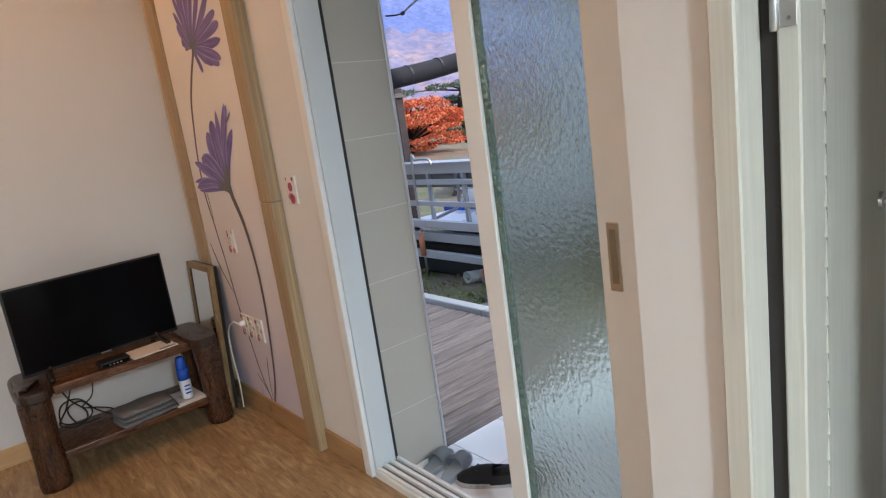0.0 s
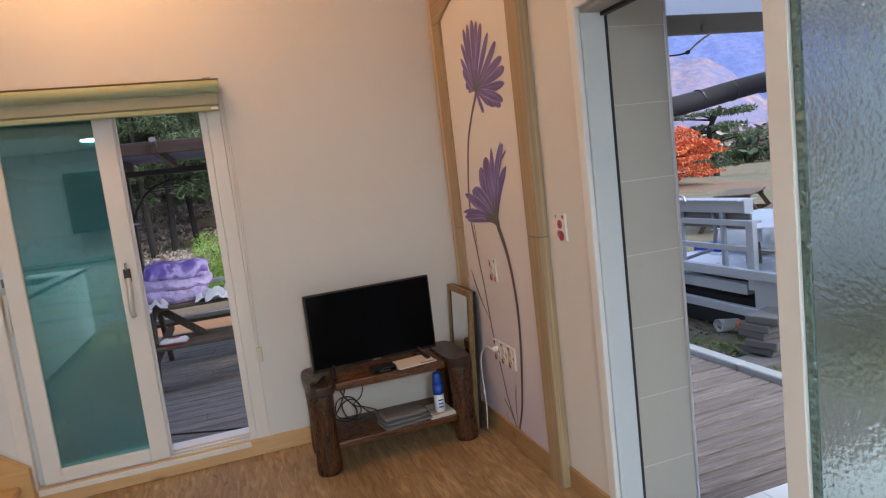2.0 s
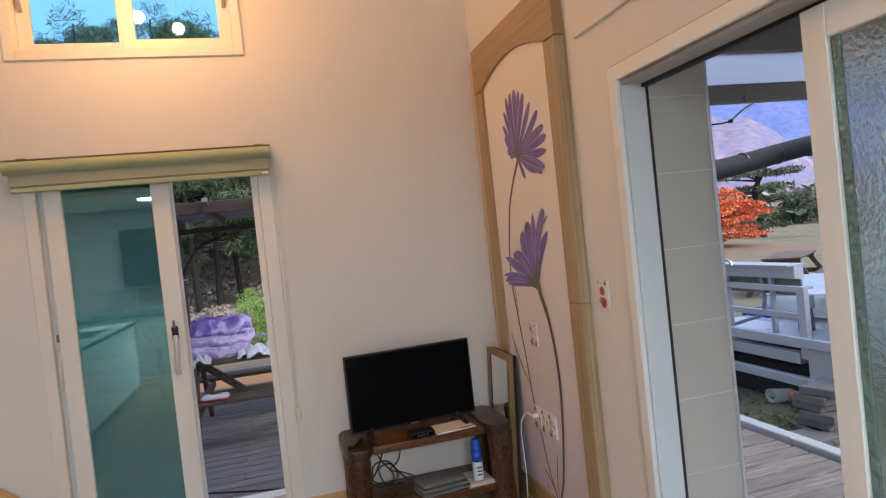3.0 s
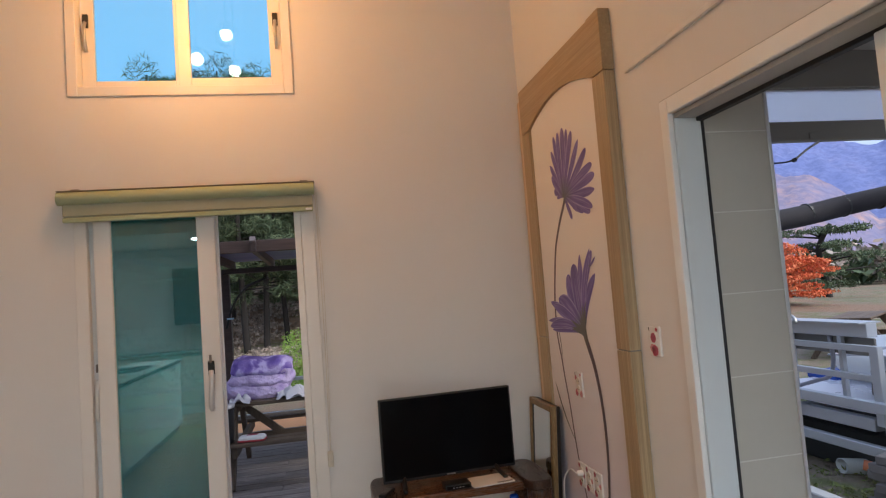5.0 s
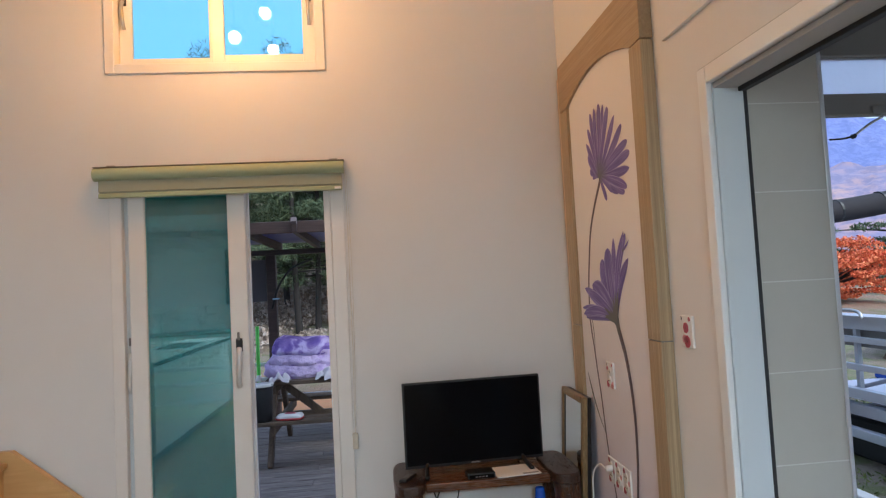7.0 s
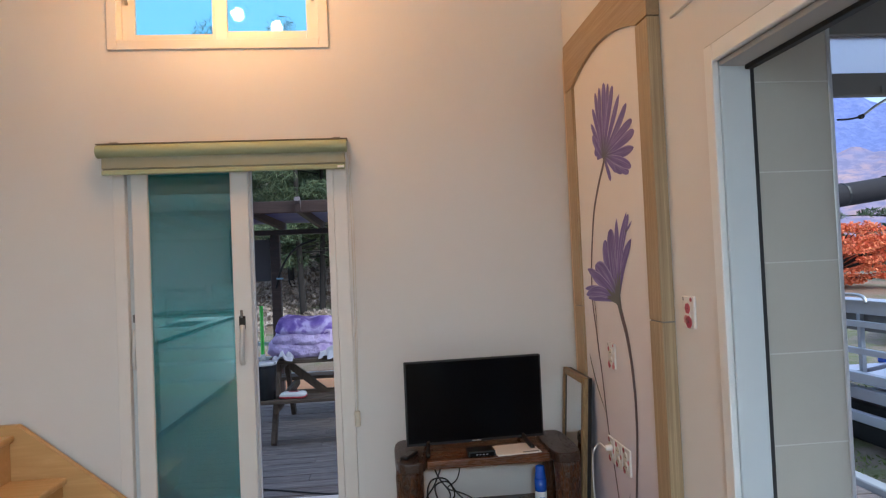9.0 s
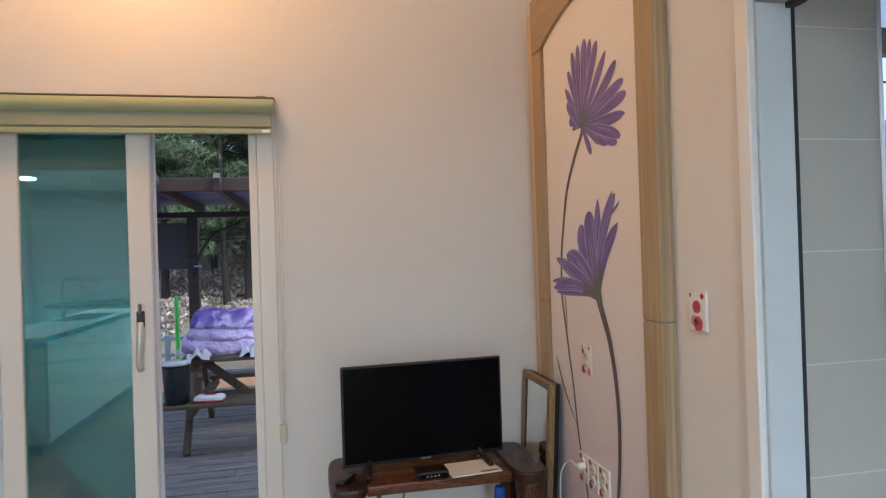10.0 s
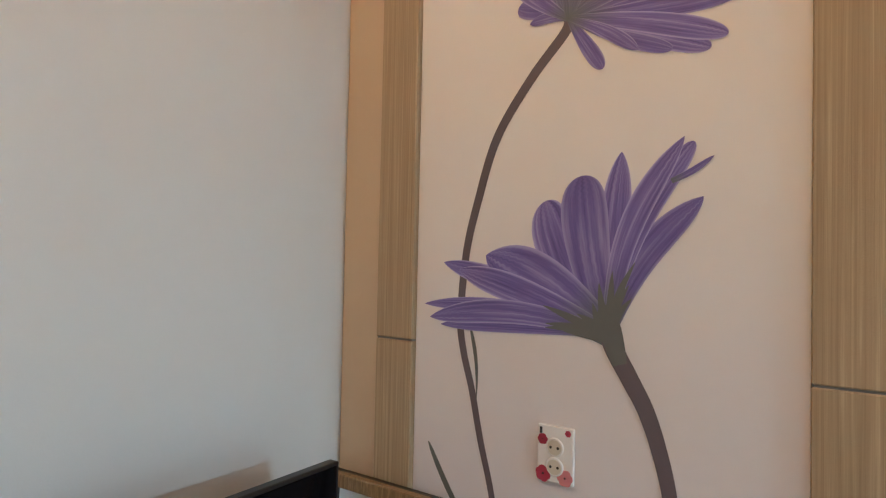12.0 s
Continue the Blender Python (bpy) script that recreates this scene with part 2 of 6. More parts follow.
# thick outer wall of the porch, clad in grey stone tiles
porch = structure("wall_porch_north", box(EX2, 1.688, 2.4428, NY + 0.22, -0.3, 2.9), GROUT)
structure("wall_porch_south", box(EX2, 3.3, 0.86, 0.98, -0.3, 2.9), SIDING)
tile_mesh = bpy.data.meshes.new("tile")
b = box(0, 0.262, -0.0118, -0.0102, 0.0022, 0.2978, 0.0006)
b.to_mesh(tile_mesh)
b.free()
tile_mesh.materials.append(STONE_TILE)
for k in range(-1, 9):
    t = new("tile", tile_mesh)
    t.parent, t.location = porch, (1.424, 2.453, -0.076 + 0.3 * k)
outer = bpy.data.meshes.new("tile")
b = box(0, 0.012, 0, 0.5985, 0.0015, 0.2985, 0.0012)
b.to_mesh(outer)
b.free()
outer.materials.append(STONE_TILE)
for k in range(-1, 9):
    for j in range(3):
        t = new("tile", outer)
        t.parent, t.location = porch, (1.689, 2.456 + 0.6 * j, -0.076 + 0.3 * k)
sub("corner_strip", box(1.687, 1.702, 2.439, 2.456, -0.09, 2.9, 0.002), TRACK, porch, "slim metal corner strip")

# white porch floor tiles
porch_floor = structure("floor_porch", box(1.30, 3.3, 0.98, 2.435, -0.3, -0.062), GROUT)
pt = bpy.data.meshes.new("tile")
b = box(0, 0.296, 0, 0.296, -0.012, 0.0, 0.0012)
b.to_mesh(pt)
b.free()
pt.materials.append(PORCH_TILE)
for i in range(6):
    for j in range(5):
        t = new("tile", pt)
        t.parent, t.location = porch_floor, (1.434 + 0.3 * i, 0.937 + 0.3 * j, -0.05)
structure("trim_2", box(1.70, 3.3, 2.437, 2.462, -0.09, -0.052, 0.003), DECK, "worn timber edging where tiles meet decking")

# porch lintel, frosted strip light and soffit
GREY_BEAM = paint("grey_painted_steel", (0.20, 0.19, 0.175), 0.5, 0.08, 60, 0.05)
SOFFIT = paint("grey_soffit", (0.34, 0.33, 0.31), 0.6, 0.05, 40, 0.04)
FROST = Nodes("frosted_sheet")
FROST.bump(FROST.noise(60, 3), 0.2, 0.004)
FROST.b.inputs["Transmission Weight"].default_value = 0.85
FROST = FROST.done((0.92, 0.93, 0.95), 0.45)
structure("beam_1", box(1.703, 3.6, 2.61, 2.65, 2.018, 2.100, 0.004), GREY_BEAM, "grey painted steel beam over the porch edge")
structure("panel_1", box(1.703, 3.6, 2.624, 2.632, 2.100, 2.238), FROST, "frosted plastic strip above the porch beam")
structure("beam_2", box(1.703, 3.6, 2.60, 2.655, 2.238, 2.40, 0.004), GREY_BEAM, "dark grey upper beam of the porch")
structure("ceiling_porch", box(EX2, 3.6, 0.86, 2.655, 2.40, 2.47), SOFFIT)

# unseen slab over the kitchen, behind the walk, added to carry the downlights
structure("ceiling_loft", box(-3.8, EX, -2.6, -0.45, 2.5, 2.62), CEIL)

# ---- east sliding door ----
door_1 = tagged(new("door_1"), "white three-track sliding door standing open beside frosted panels", "sliding door", kind="structure")
sub("casing", box(1.278, 1.300, 2.432, 2.484, 0.0, 2.152, 0.003), WHITE, door_1)
sub("casing", box(1.278, 1.300, 1.02, 2.432, 2.094, 2.152, 0.003), WHITE, door_1)
sub("side_jamb", box(1.300, 1.404, 2.424, 2.438, 0.03, 2.094, 0.002), ALU, door_1, "pale blue-grey aluminium jamb")
RUBBER = paint("black_rubber", (0.02, 0.02, 0.02), 0.6, 0.1, 80, 0.05)
sub("seal", box(1.404, 1.420, 2.428, 2.438, 0.03, 2.094, 0.002), RUBBER, door_1, "black rubber seal")
# grey instead of white: the shade under the head is in the colour
sub("head_jamb", box(1.300, 1.384, 1.07, 2.432, 2.075, 2.094, 0.002), SOFFIT, door_1, "underside of the door head, greyed to carry its shade")
# thin grey strips draw the shadow line along the casing's outer edge
for c in ((2.4845, 2.4875, 0.0, 2.1555), (1.02, 2.4845, 2.1525, 2.1555)):
    sub("caulk_line", box(1.284, 1.2965, c[0], c[1], c[2], c[3]), SOFFIT, door_1, "thin grey line, the casing's edge shadow put in colour")
sub("head_track", box(1.385, 1.412, 1.07, 2.424, 2.062, 2.094, 0.002), RUBBER, door_1, "black upper track")
sub("sill", box(1.297, 1.432, 1.066, 2.432, -0.02, 0.028, 0.003), WHITE, door_1)
for k in range(4):
    sub("track_rail", box(1.303 + 0.035 * k, 1.317 + 0.035 * k, 1.066, 2.424, 0.028, 0.045, 0.003), WHITE, door_1)
    # grey strips paint the shade down between the white rails
    if k < 3:
        sub("track_groove", box(1.321 + 0.035 * k, 1.336 + 0.035 * k, 1.066, 2.424, 0.0281, 0.031), GREY_BEAM, door_1, "dark grey strip between the track rails, groove shade put in colour")

PEBBLE = Nodes("pebbled_glass")
pv = PEBBLE.voronoi(70.0, None, "SMOOTH_F1")
PEBBLE.bump(PEBBLE.math("ADD", pv.outputs["Distance"], PEBBLE.noise(55, 2)), 0.34, 0.009)
PEBBLE.b.inputs["Transmission Weight"].default_value = 0.93
PEBBLE.b.inputs["IOR"].default_value = 1.35
PEBBLE = PEBBLE.done((0.60, 0.70, 0.665), 0.22)
EDGE = Nodes("green_glass_edge")
EDGE.bump(EDGE.voronoi(48.0, None, "SMOOTH_F1").outputs["Distance"], 1.0, 0.02)
EDGE.b.inputs["Transmission Weight"].default_value = 0.6
EDGE = EDGE.done((0.30, 0.46, 0.42), 0.22)
BRASS = paint("aged_brass", (0.50, 0.44, 0.34), 0.35, 0.1, 120, 0.05, 0.6)


def sliding_panel(x, y0, y1):
    p = thing("sliding_door_panel", x, y0, 0.045, "white sliding door panel with pebbled frosted glass", "door", group="sliding door panels")
    w = y1 - y0
    for name, bx in (("stile", (0, 0.124, 0, 2.02)), ("stile", (w - 0.078, w, 0, 2.02)), ("rail", (0.124, w - 0.078, 0, 0.11)), ("rail", (0.124, w - 0.078, 1.93, 2.02))):
        part(name, box(-0.016, 0.016, bx[0], bx[1], bx[2], bx[3], 0.003), WHITE, p)
    pane = part("glass_pane", box(-0.003, 0.003, 0.124, w - 0.078, 0.11, 1.93), PEBBLE, p, "rippled obscure glass")
    pane.visible_shadow = False
    part("glazing_bead", box(-0.006, 0.006, w - 0.106, w - 0.0785, 0.11, 1.93, 0.002), EDGE, p, "green glass edge bead")
    return p


panel = sliding_panel(1.392, 1.09, 1.662)
hb = box(-0.0185, -0.0155, 0.062, 0.098, 0.935, 1.112, 0.002)
handle = part("pull_plate", hb, BRASS, panel, "worn brass flush pull")
# same brass darkened, so the raised inlay looks like a shaded recess
part("recess", box(-0.0195, -0.0186, 0.071, 0.089, 0.955, 1.095), paint("brass_recess_shade", (0.30, 0.26, 0.20), 0.45, 0.1, 60, 0.05, 0.5), handle)

# ---- interior door in the east wall, open away ----
CREAM = wood("cream_grained_door", (0.54, 0.53, 0.465), (0.66, 0.655, 0.59), "z", 2.2, 0.45, 0.0, "", 40.0, 0.12)
STEEL = paint("dull_steel", (0.5, 0.5, 0.5), 0.32, 0.08, 90, 0.05, 0.9)
door_2 = tagged(new("door_2"), "cream wood-grain interior door standing open in its frame", "door", kind="structure")
sub("casing", box(1.27, EX - 0.001, 0.80, 0.852, 0.0, 2.06, 0.004), CREAM, door_2)
sub("casing", box(1.27, EX - 0.001, -0.112, -0.06, 0.0, 2.06, 0.004), CREAM, door_2)
sub("casing", box(1.27, EX - 0.001, -0.112, 0.852, 2.06, 2.112, 0.004), CREAM, door_2)
sub("jamb", box(1.2945, 1.372, 0.803, 0.816, 0.0, 2.06, 0.002), CREAM, door_2)
sub("jamb", box(1.278, 1.385, -0.06, -0.046, 0.0, 2.06, 0.002), CREAM, door_2)
sub("jamb", box(1.278, 1.385, -0.046, 0.802, 2.046, 2.06, 0.002), CREAM, door_2)
# near-black strip paints the shade of the open hinge gap
sub("stop", box(1.402, 1.418, 0.776, 0.816, 0.0, 2.06, 0.002), paint("hinge_gap_shade", (0.035, 0.03, 0.026), 0.8), door_2, "near-black strip, the hinge gap's shade put in colour")
leaf = sub("door_leaf", box(0, 0.82, -0.04, 0.0, 0.012, 2.04, 0.004), CREAM, door_2)
leaf.matrix_basis = pose(1.392, 0.781, 0, 0, 0, 6.5)
for k in range(30):
    zz = 0.05 + k * 0.066
    b = bmesh.new()
    v = [b.verts.new(c) for c in ((0.148, -0.0404, zz), (0.163, -0.0404, zz), (0.163, -0.0404, zz + 0.056), (0.163, -0.0465, zz), (0.148, -0.0465, zz), (0.163, -0.0415, zz + 0.056))]
    for f in ((0, 1, 3, 4), (1, 2, 5, 3), (4, 3, 5), (0, 4, 5, 2), (0, 2, 1)):
        b.faces.new([v[q] for q in f])
    part("carved_notch", b, CREAM, leaf)
part("groove", box(0.164, 0.167, -0.0425, -0.0402, 0.03, 2.02), GREY_BEAM, leaf)
part("lever_rose", cyl(0.027, 0.025, 0, 0.01, 20, None, pose(0.74, -0.04, 1.07, 90)), STEEL, leaf, "round metal handle rose")
part("lever", tube([(0.74, -0.045, 1.07), (0.74, -0.085, 1.07), (0.66, -0.09, 1.068)], 0.009), STEEL, leaf, "metal lever handle", True)
for zc in (0.25, 1.59):
    h = part("hinge", cyl(0.008, 0.008, -0.055, 0.055, 12, None, pose(1.386, 0.782, zc), 0.002), STEEL, door_2, "", True)
    part("hinge_plate", box(1.3895, 1.3915, 0.744, 0.780, zc - 0.05, zc + 0.05, 0.0008), STEEL, h)
    for dz in (-0.035, 0.0, 0.035):
        part("screw", cyl(0.004, 0.003, 0, 0.002, 8, None, pose(1.3892, 0.758 + 0.006 * (dz == 0), zc + dz, 0, -90)), GREY_BEAM, h)
# small room beyond
structure("wall_bath_east", box(2.9, 3.0, -0.6, 0.86, -0.3, 2.5), WHITE)
structure("wall_bath_south", box(EX2, 2.9, -0.7, -0.6, -0.3, 2.5), WHITE)
structure("floor_bath", box(EX, 2.9, -0.6, 0.86, -0.3, -0.01), PORCH_TILE)
structure("ceiling_bath", box(EX2, 2.9, -0.6, 0.86, 2.4, 2.5), CEIL)


# ---- tinted glass ----
def tinted(name, c, rough=0.02, ior=1.45, keep=0.0):
    m = Nodes(name)
    out = m.n["Material Output"]
    tr = m.n.new("ShaderNodeBsdfTransparent")
    tr.inputs[0].default_value = (*c, 1)
    gl = m.n.new("ShaderNodeBsdfGlossy")
    gl.inputs["Roughness"].default_value = rough
    fr = m.n.new("ShaderNodeFresnel")
    fr.inputs["IOR"].default_value = ior
    mx = m.n.new("ShaderNodeMixShader")
    m.l.new(fr.outputs[0], mx.inputs[0])
    m.l.new(tr.outputs[0], mx.inputs[1])
    m.l.new(gl.outputs[0], mx.inputs[2])
    film = m.n.new("ShaderNodeBsdfDiffuse")
    film.inputs[0].default_value = (c[0] * 0.6, c[1] * 0.8, c[2] * 0.82, 1)
    last = m.n.new("ShaderNodeMixShader")
    last.inputs[0].default_value = keep
    m.l.new(mx.outputs[0], last.inputs[1])
    m.l.new(film.outputs[0], last.inputs[2])
    m.l.new(last.outputs[0], out.inputs["Surface"])
    return m.mat


TEAL = tinted("teal_glass", (0.42, 0.78, 0.80), 0.012, 2.35, 0.06)
SKYGLASS = tinted("pale_blue_glass", (0.66, 0.93, 1.0), 0.01, 1.7)

SATIN = paint("satin_nickel", (0.66, 0.66, 0.65), 0.3, 0.04, 60, 0.02, 0.35)

# ---- north patio door ----
door_3 = tagged(new("door_3"), "white plastic sliding patio door, half open to the deck", "sliding door", kind="structure")
sub("frame_side", box(-1.316, -1.252, 4.112, 4.30, 0.092, 2.14, 0.003), PVC, door_3)
sub("frame_side", box(-0.098, -0.022, 4.112, 4.30, 0.092, 2.14, 0.003), PVC, door_3)
sub("frame_side", box(-0.137, -0.099, 4.116, 4.30, 0.092, 2.14, 0.003), PVC, door_3)
sub("frame_head", box(-1.252, -0.137, 4.100, 4.30, 2.10, 2.14, 0.003), PVC, door_3)
sub("sill", box(-1.252, -0.137, 4.100, 4.36, 0.062, 0.094, 0.003), PVC, door_3)
for k in range(3):
    sub("track_rail", box(-1.25, -0.139, 4.125 + 0.05 * k, 4.132 + 0.05 * k, 0.094, 0.108, 0.002), TRACK, door_3)
sub("side_channel", box(-1.2515, -1.2225, 4.150, 4.156, 0.109, 2.099), ALU, door_3, "pale aluminium side channel")


def sash(x0, x1, y, pull):
    s = thing("sliding_sash", x0, y, 0.108, "white plastic sliding sash with teal tinted glass", "door", group="patio door sashes")
    w = x1 - x0
    for name, c in (("stile", (0, 0.09, 0, 1.985)), ("stile", (w - 0.10, w, 0, 1.985)), ("rail", (0.09, w - 0.10, 0, 0.075)), ("rail", (0.09, w - 0.10, 1.935, 1.985))):
        part(name, box(c[0], c[1], -0.018, 0.018, c[2], c[3], 0.004), PVC, s)
    g = part("glass_pane", box(0.09, w - 0.10, -0.004, 0.004, 0.075, 1.935), TEAL, s, "teal tinted glass")
    g.visible_shadow = False
    for px in pull:
        h = part("latch", box(px - 0.018, px + 0.018, -0.026, -0.0185, 1.04, 1.115, 0.003), RUBBER, s, "black latch plate")
        part("pull_handle", tube([(px, -0.03, 1.06), (px + 0.004, -0.05, 1.02), (px, -0.05, 0.95), (px - 0.006, -0.042, 0.88), (px - 0.004, -0.024, 0.846)], 0.015, 8), SATIN, h, "bright satin pull handle", True)
        part("thumb_catch", box(px - 0.006, px + 0.006, -0.045, -0.026, 1.105, 1.15, 0.003), GREY_BEAM, h)
    return s


sash(-1.221, -0.581, 4.136, (0.585,))
sash(-1.247, -0.572, 4.186, (0.012,))

# ---- upper window ----
window_1 = tagged(new("window_1"), "white two-pane sliding window high in the wall", "window", kind="structure")
X0, X1, W0, W1 = -1.322, -0.092, 2.747, 3.74
for c in ((X0, X0 + 0.055, W0, W1), (X1 - 0.055, X1, W0, W1), (X0 + 0.055, X1 - 0.055, W0, W0 + 0.055), (X0 + 0.055, X1 - 0.055, W1 - 0.055, W1)):
    sub("window_frame", box(c[0], c[1], 4.106, 4.26, c[2], c[3], 0.003), PVC, window_1)
for a, b2, yy, off in ((X0 + 0.056, -0.692, 4.20, 0.0), (-0.738, X1 - 0.056, 4.158, 0.012)):
    ws = sub("window_sash", box(a, a + 0.07, yy - 0.016, yy + 0.016, W0 + 0.056, W1 - 0.056, 0.003), PVC, window_1)
    for c in ((b2 - 0.07, b2, W0 + 0.056, W1 - 0.056), (a + 0.07, b2 - 0.07, W0 + 0.056, W0 + 0.112), (a + 0.07, b2 - 0.07, W1 - 0.112, W1 - 0.056)):
        part("sash_bar", box(c[0], c[1], yy - 0.016, yy + 0.016, c[2], c[3], 0.003), PVC, ws)
    g = part("glass_pane", box(a + 0.07, b2 - 0.07, yy - 0.004, yy + 0.004, W0 + 0.112, W1 - 0.112), SKYGLASS, ws)
    g.visible_shadow = False
    hx = a + 0.03 if off == 0 else b2 - 0.03
    part("latch", box(hx - 0.015, hx + 0.015, yy - 0.03, yy - 0.0165, 3.17, 3.25, 0.003), RUBBER, ws, "black latch")
    part("pull_handle", tube([(hx, yy - 0.03, 3.2), (hx, yy - 0.05, 3.16), (hx, yy - 0.048, 3.09), (hx, yy - 0.02, 3.03)], 0.010), STEEL, ws, "metal pull handle", True)

# ---- mural with its arched oak frame ----
MURAL = Nodes("printed_mural_paper")
sep = MURAL.n.new("ShaderNodeSeparateXYZ")
MURAL.l.new(MURAL.co.outputs["Object"], sep.inputs[0])
mh = MURAL.math("ADD", sep.outputs[2], MURAL.math("MULTIPLY", MURAL.noise(2.0, 3), 0.5))
mc = MURAL.ramp(MURAL.math("MULTIPLY", mh, 0.33), [(0.1, (0.60, 0.54, 0.66)), (0.35, (0.70, 0.655, 0.67)), (0.62, (0.76, 0.72, 0.68))])
MURAL.bump(MURAL.noise(300, 2), 0.06, 0.002)
MURAL = MURAL.done(mc, 0.6)
structure("wall_mural_panel", box(1.256, EX, 2.944, 3.824, 0.118, 2.52), MURAL, "white to lilac printed wallpaper panel with tall flowers")

arch = thing("arched_wood_frame", 1.24, 2.825, 0.0, "arched oak-veneer frame round the flower mural", "wood frame", kind="structure")


def local(bm, o=(1.24, 2.825, 0.0)):
    bmesh.ops.translate(bm, verts=bm.verts[:], vec=(-o[0], -o[1], -o[2]))
    return bm


for y0, y1, xf in ((2.825, 2.942, 1.240), (3.826, 3.948, 1.240)):
    part("upright", local(box(xf, EX, y0, y1, 0.0 if y0 < 3 else 0.118, 1.2015, 0.0025)), OAK, arch)
    part("upright", local(box(xf, EX, y0, y1, 1.2065, 2.4035, 0.0025)), OAK, arch)
    part("joint", local(box(xf + 0.006, EX, y0 + 0.002, y1 - 0.002, 1.2015, 1.2065)), GREY_BEAM, arch)
part("filler_strip", local(box(1.284, EX, 3.949, 4.118, 0.118, 2.66, 0.002)), paint("pale_oak_filler", (0.60, 0.47, 0.32), 0.55, 0.06, 60, 0.05), arch)
bm = bmesh.new()
edge = [(2.825, 2.4085), (2.942, 2.4085)]
for k in range(1, 20):
    s = k / 20
    edge.append((2.942 + (3.826 - 2.942) * s, 2.4085 + 0.088 * math.sin(math.pi * s) ** 0.85))
edge += [(3.826, 2.4085), (3.948, 2.4085), (3.948, 2.672), (2.95, 2.672), (2.95, 2.678), (2.825, 2.678)]
vs = [bm.verts.new((1.240, y, z)) for y, z in edge]
face = bm.faces.new(vs)
ext = bmesh.ops.extrude_face_region(bm, geom=[face])
bmesh.ops.translate(bm, verts=[v for v in ext["geom"] if isinstance(v, bmesh.types.BMVert)], vec=(EX - 1.240, 0, 0))
bmesh.ops.recalc_face_normals(bm, faces=bm.faces[:])
OAK_Y = wood("oak_veneer_crosswise", (0.30, 0.21, 0.12), (0.48, 0.36, 0.22), "y", 2.4, 0.5, 0.0, "", 40.0, 0.2)
part("arch_top", local(bm), OAK_Y, arch)

# printed flowers: flat petals on the paper
PX = 1.2552


def leaf_shape(bm, base, tip, width, bend=0.0, layer=0, blunt=0.55, n=18, root=0.14, point=False):
    """A flat petal from base to tip in the wall's plane, widest at blunt, bowed sideways by bend."""
    b, t = Vector(base), Vector(tip)
    d = t - b
    side = Vector((-d.y, d.x)).normalized()
    left, right = [], []
    for k in range(n + 1):
        s = math.sin(0.5 * math.pi * k / n)
        close = max(0.0, 1 - s ** (9 * blunt))
        w = width * 0.5 * (root + (1 - root) * s ** 0.8) * (close ** 0.85 if point else math.sqrt(close))
        c = b + d * s + side * bend * math.sin(math.pi * s)
        left.append((c + side * w, s, 0.0))
        right.append((c - side * w, s, 1.0))
    lay = bm.loops.layers.uv.verify()
    x = PX - 0.00035 * layer
    lv = [(bm.verts.new((x, p.x, p.y)), (u, v)) for p, u, v in left]
    rv = [(bm.verts.new((x, p.x, p.y)), (u, v)) for p, u, v in right]
    for k in range(n):
        quad = (lv[k], rv[k], rv[k + 1], lv[k + 1])
        f = bm.faces.new([q[0] for q in quad])
        for lp, q in zip(f.loops, quad):
            lp[lay].uv = q[1]


def stem_shape(bm, pts, w0, w1, layer=0):
    p = smooth_line([Vector((a, b, 0)) for a, b in pts], 8)
    lay = bm.loops.layers.uv.verify()
    x = PX - 0.00035 * layer
    prev = None
    for i, q in enumerate(p):
        d = p[min(i + 1, len(p) - 1)] - p[max(i - 1, 0)]
        side = Vector((-d.y, d.x, 0)).normalized()
        w = (w0 + (w1 - w0) * i / (len(p) - 1)) / 2
        pair = [bm.verts.new((x, q.x + side.x * s * w, q.y + side.y * s * w)) for s in (1, -1)]
        if prev:
            f = bm.faces.new((prev[0], prev[1], pair[1], pair[0]))
            for lp, u in zip(f.loops, ((i - 1, 0), (i - 1, 1), (i, 1), (i, 0))):
                lp[lay].uv = (u[0] / len(p), u[1])
        prev = pair


def petal_mat(name, deep, mid, pale, green):
    m = Nodes(name)
    uv = m.n.new("ShaderNodeSeparateXYZ")
    m.l.new(m.co.outputs["UV"], uv.inputs[0])
    isl = m.island()
    v3 = m.n.new("ShaderNodeCombineXYZ")
    m.l.new(m.math("MULTIPLY", uv.outputs[0], 1.2), v3.inputs[0])
    m.l.new(m.math("ADD", m.math("MULTIPLY", uv.outputs[1], 6.0), m.math("MULTIPLY", isl, 50.0)), v3.inputs[1])
    veins = m.noise(1.0, 4, v3.outputs[0], 0.6)
    col = m.ramp(veins, [(0.30, deep), (0.50, mid), (0.80, pale)])
    rim = m.math("ABSOLUTE", m.math("SUBTRACT", uv.outputs[1], 0.5))
    col = m.mix(m.ramp(rim, [(0.40, (0, 0, 0)), (0.48, (0.85,) * 3)]), col, pale)
    col = m.mix(m.math("MULTIPLY", isl, 0.35), col, deep)
    col = m.mix(m.ramp(uv.outputs[0], [(0.0, (0.9,) * 3), (0.16, (0.55,) * 3), (0.34, (0, 0, 0))]), col, green)
    return m.done(col, 0.6)


PETAL = petal_mat("violet_petal_print", (0.085, 0.06, 0.22), (0.17, 0.13, 0.38), (0.44, 0.40, 0.66), (0.11, 0.13, 0.115))
STEM = paint("plum_green_stem_print", (0.13, 0.105, 0.12), 0.6, 0.3, 30, 0.0)
BLADE = paint("grey_green_leaf_print", (0.13, 0.135, 0.125), 0.6, 0.2, 30, 0.0)

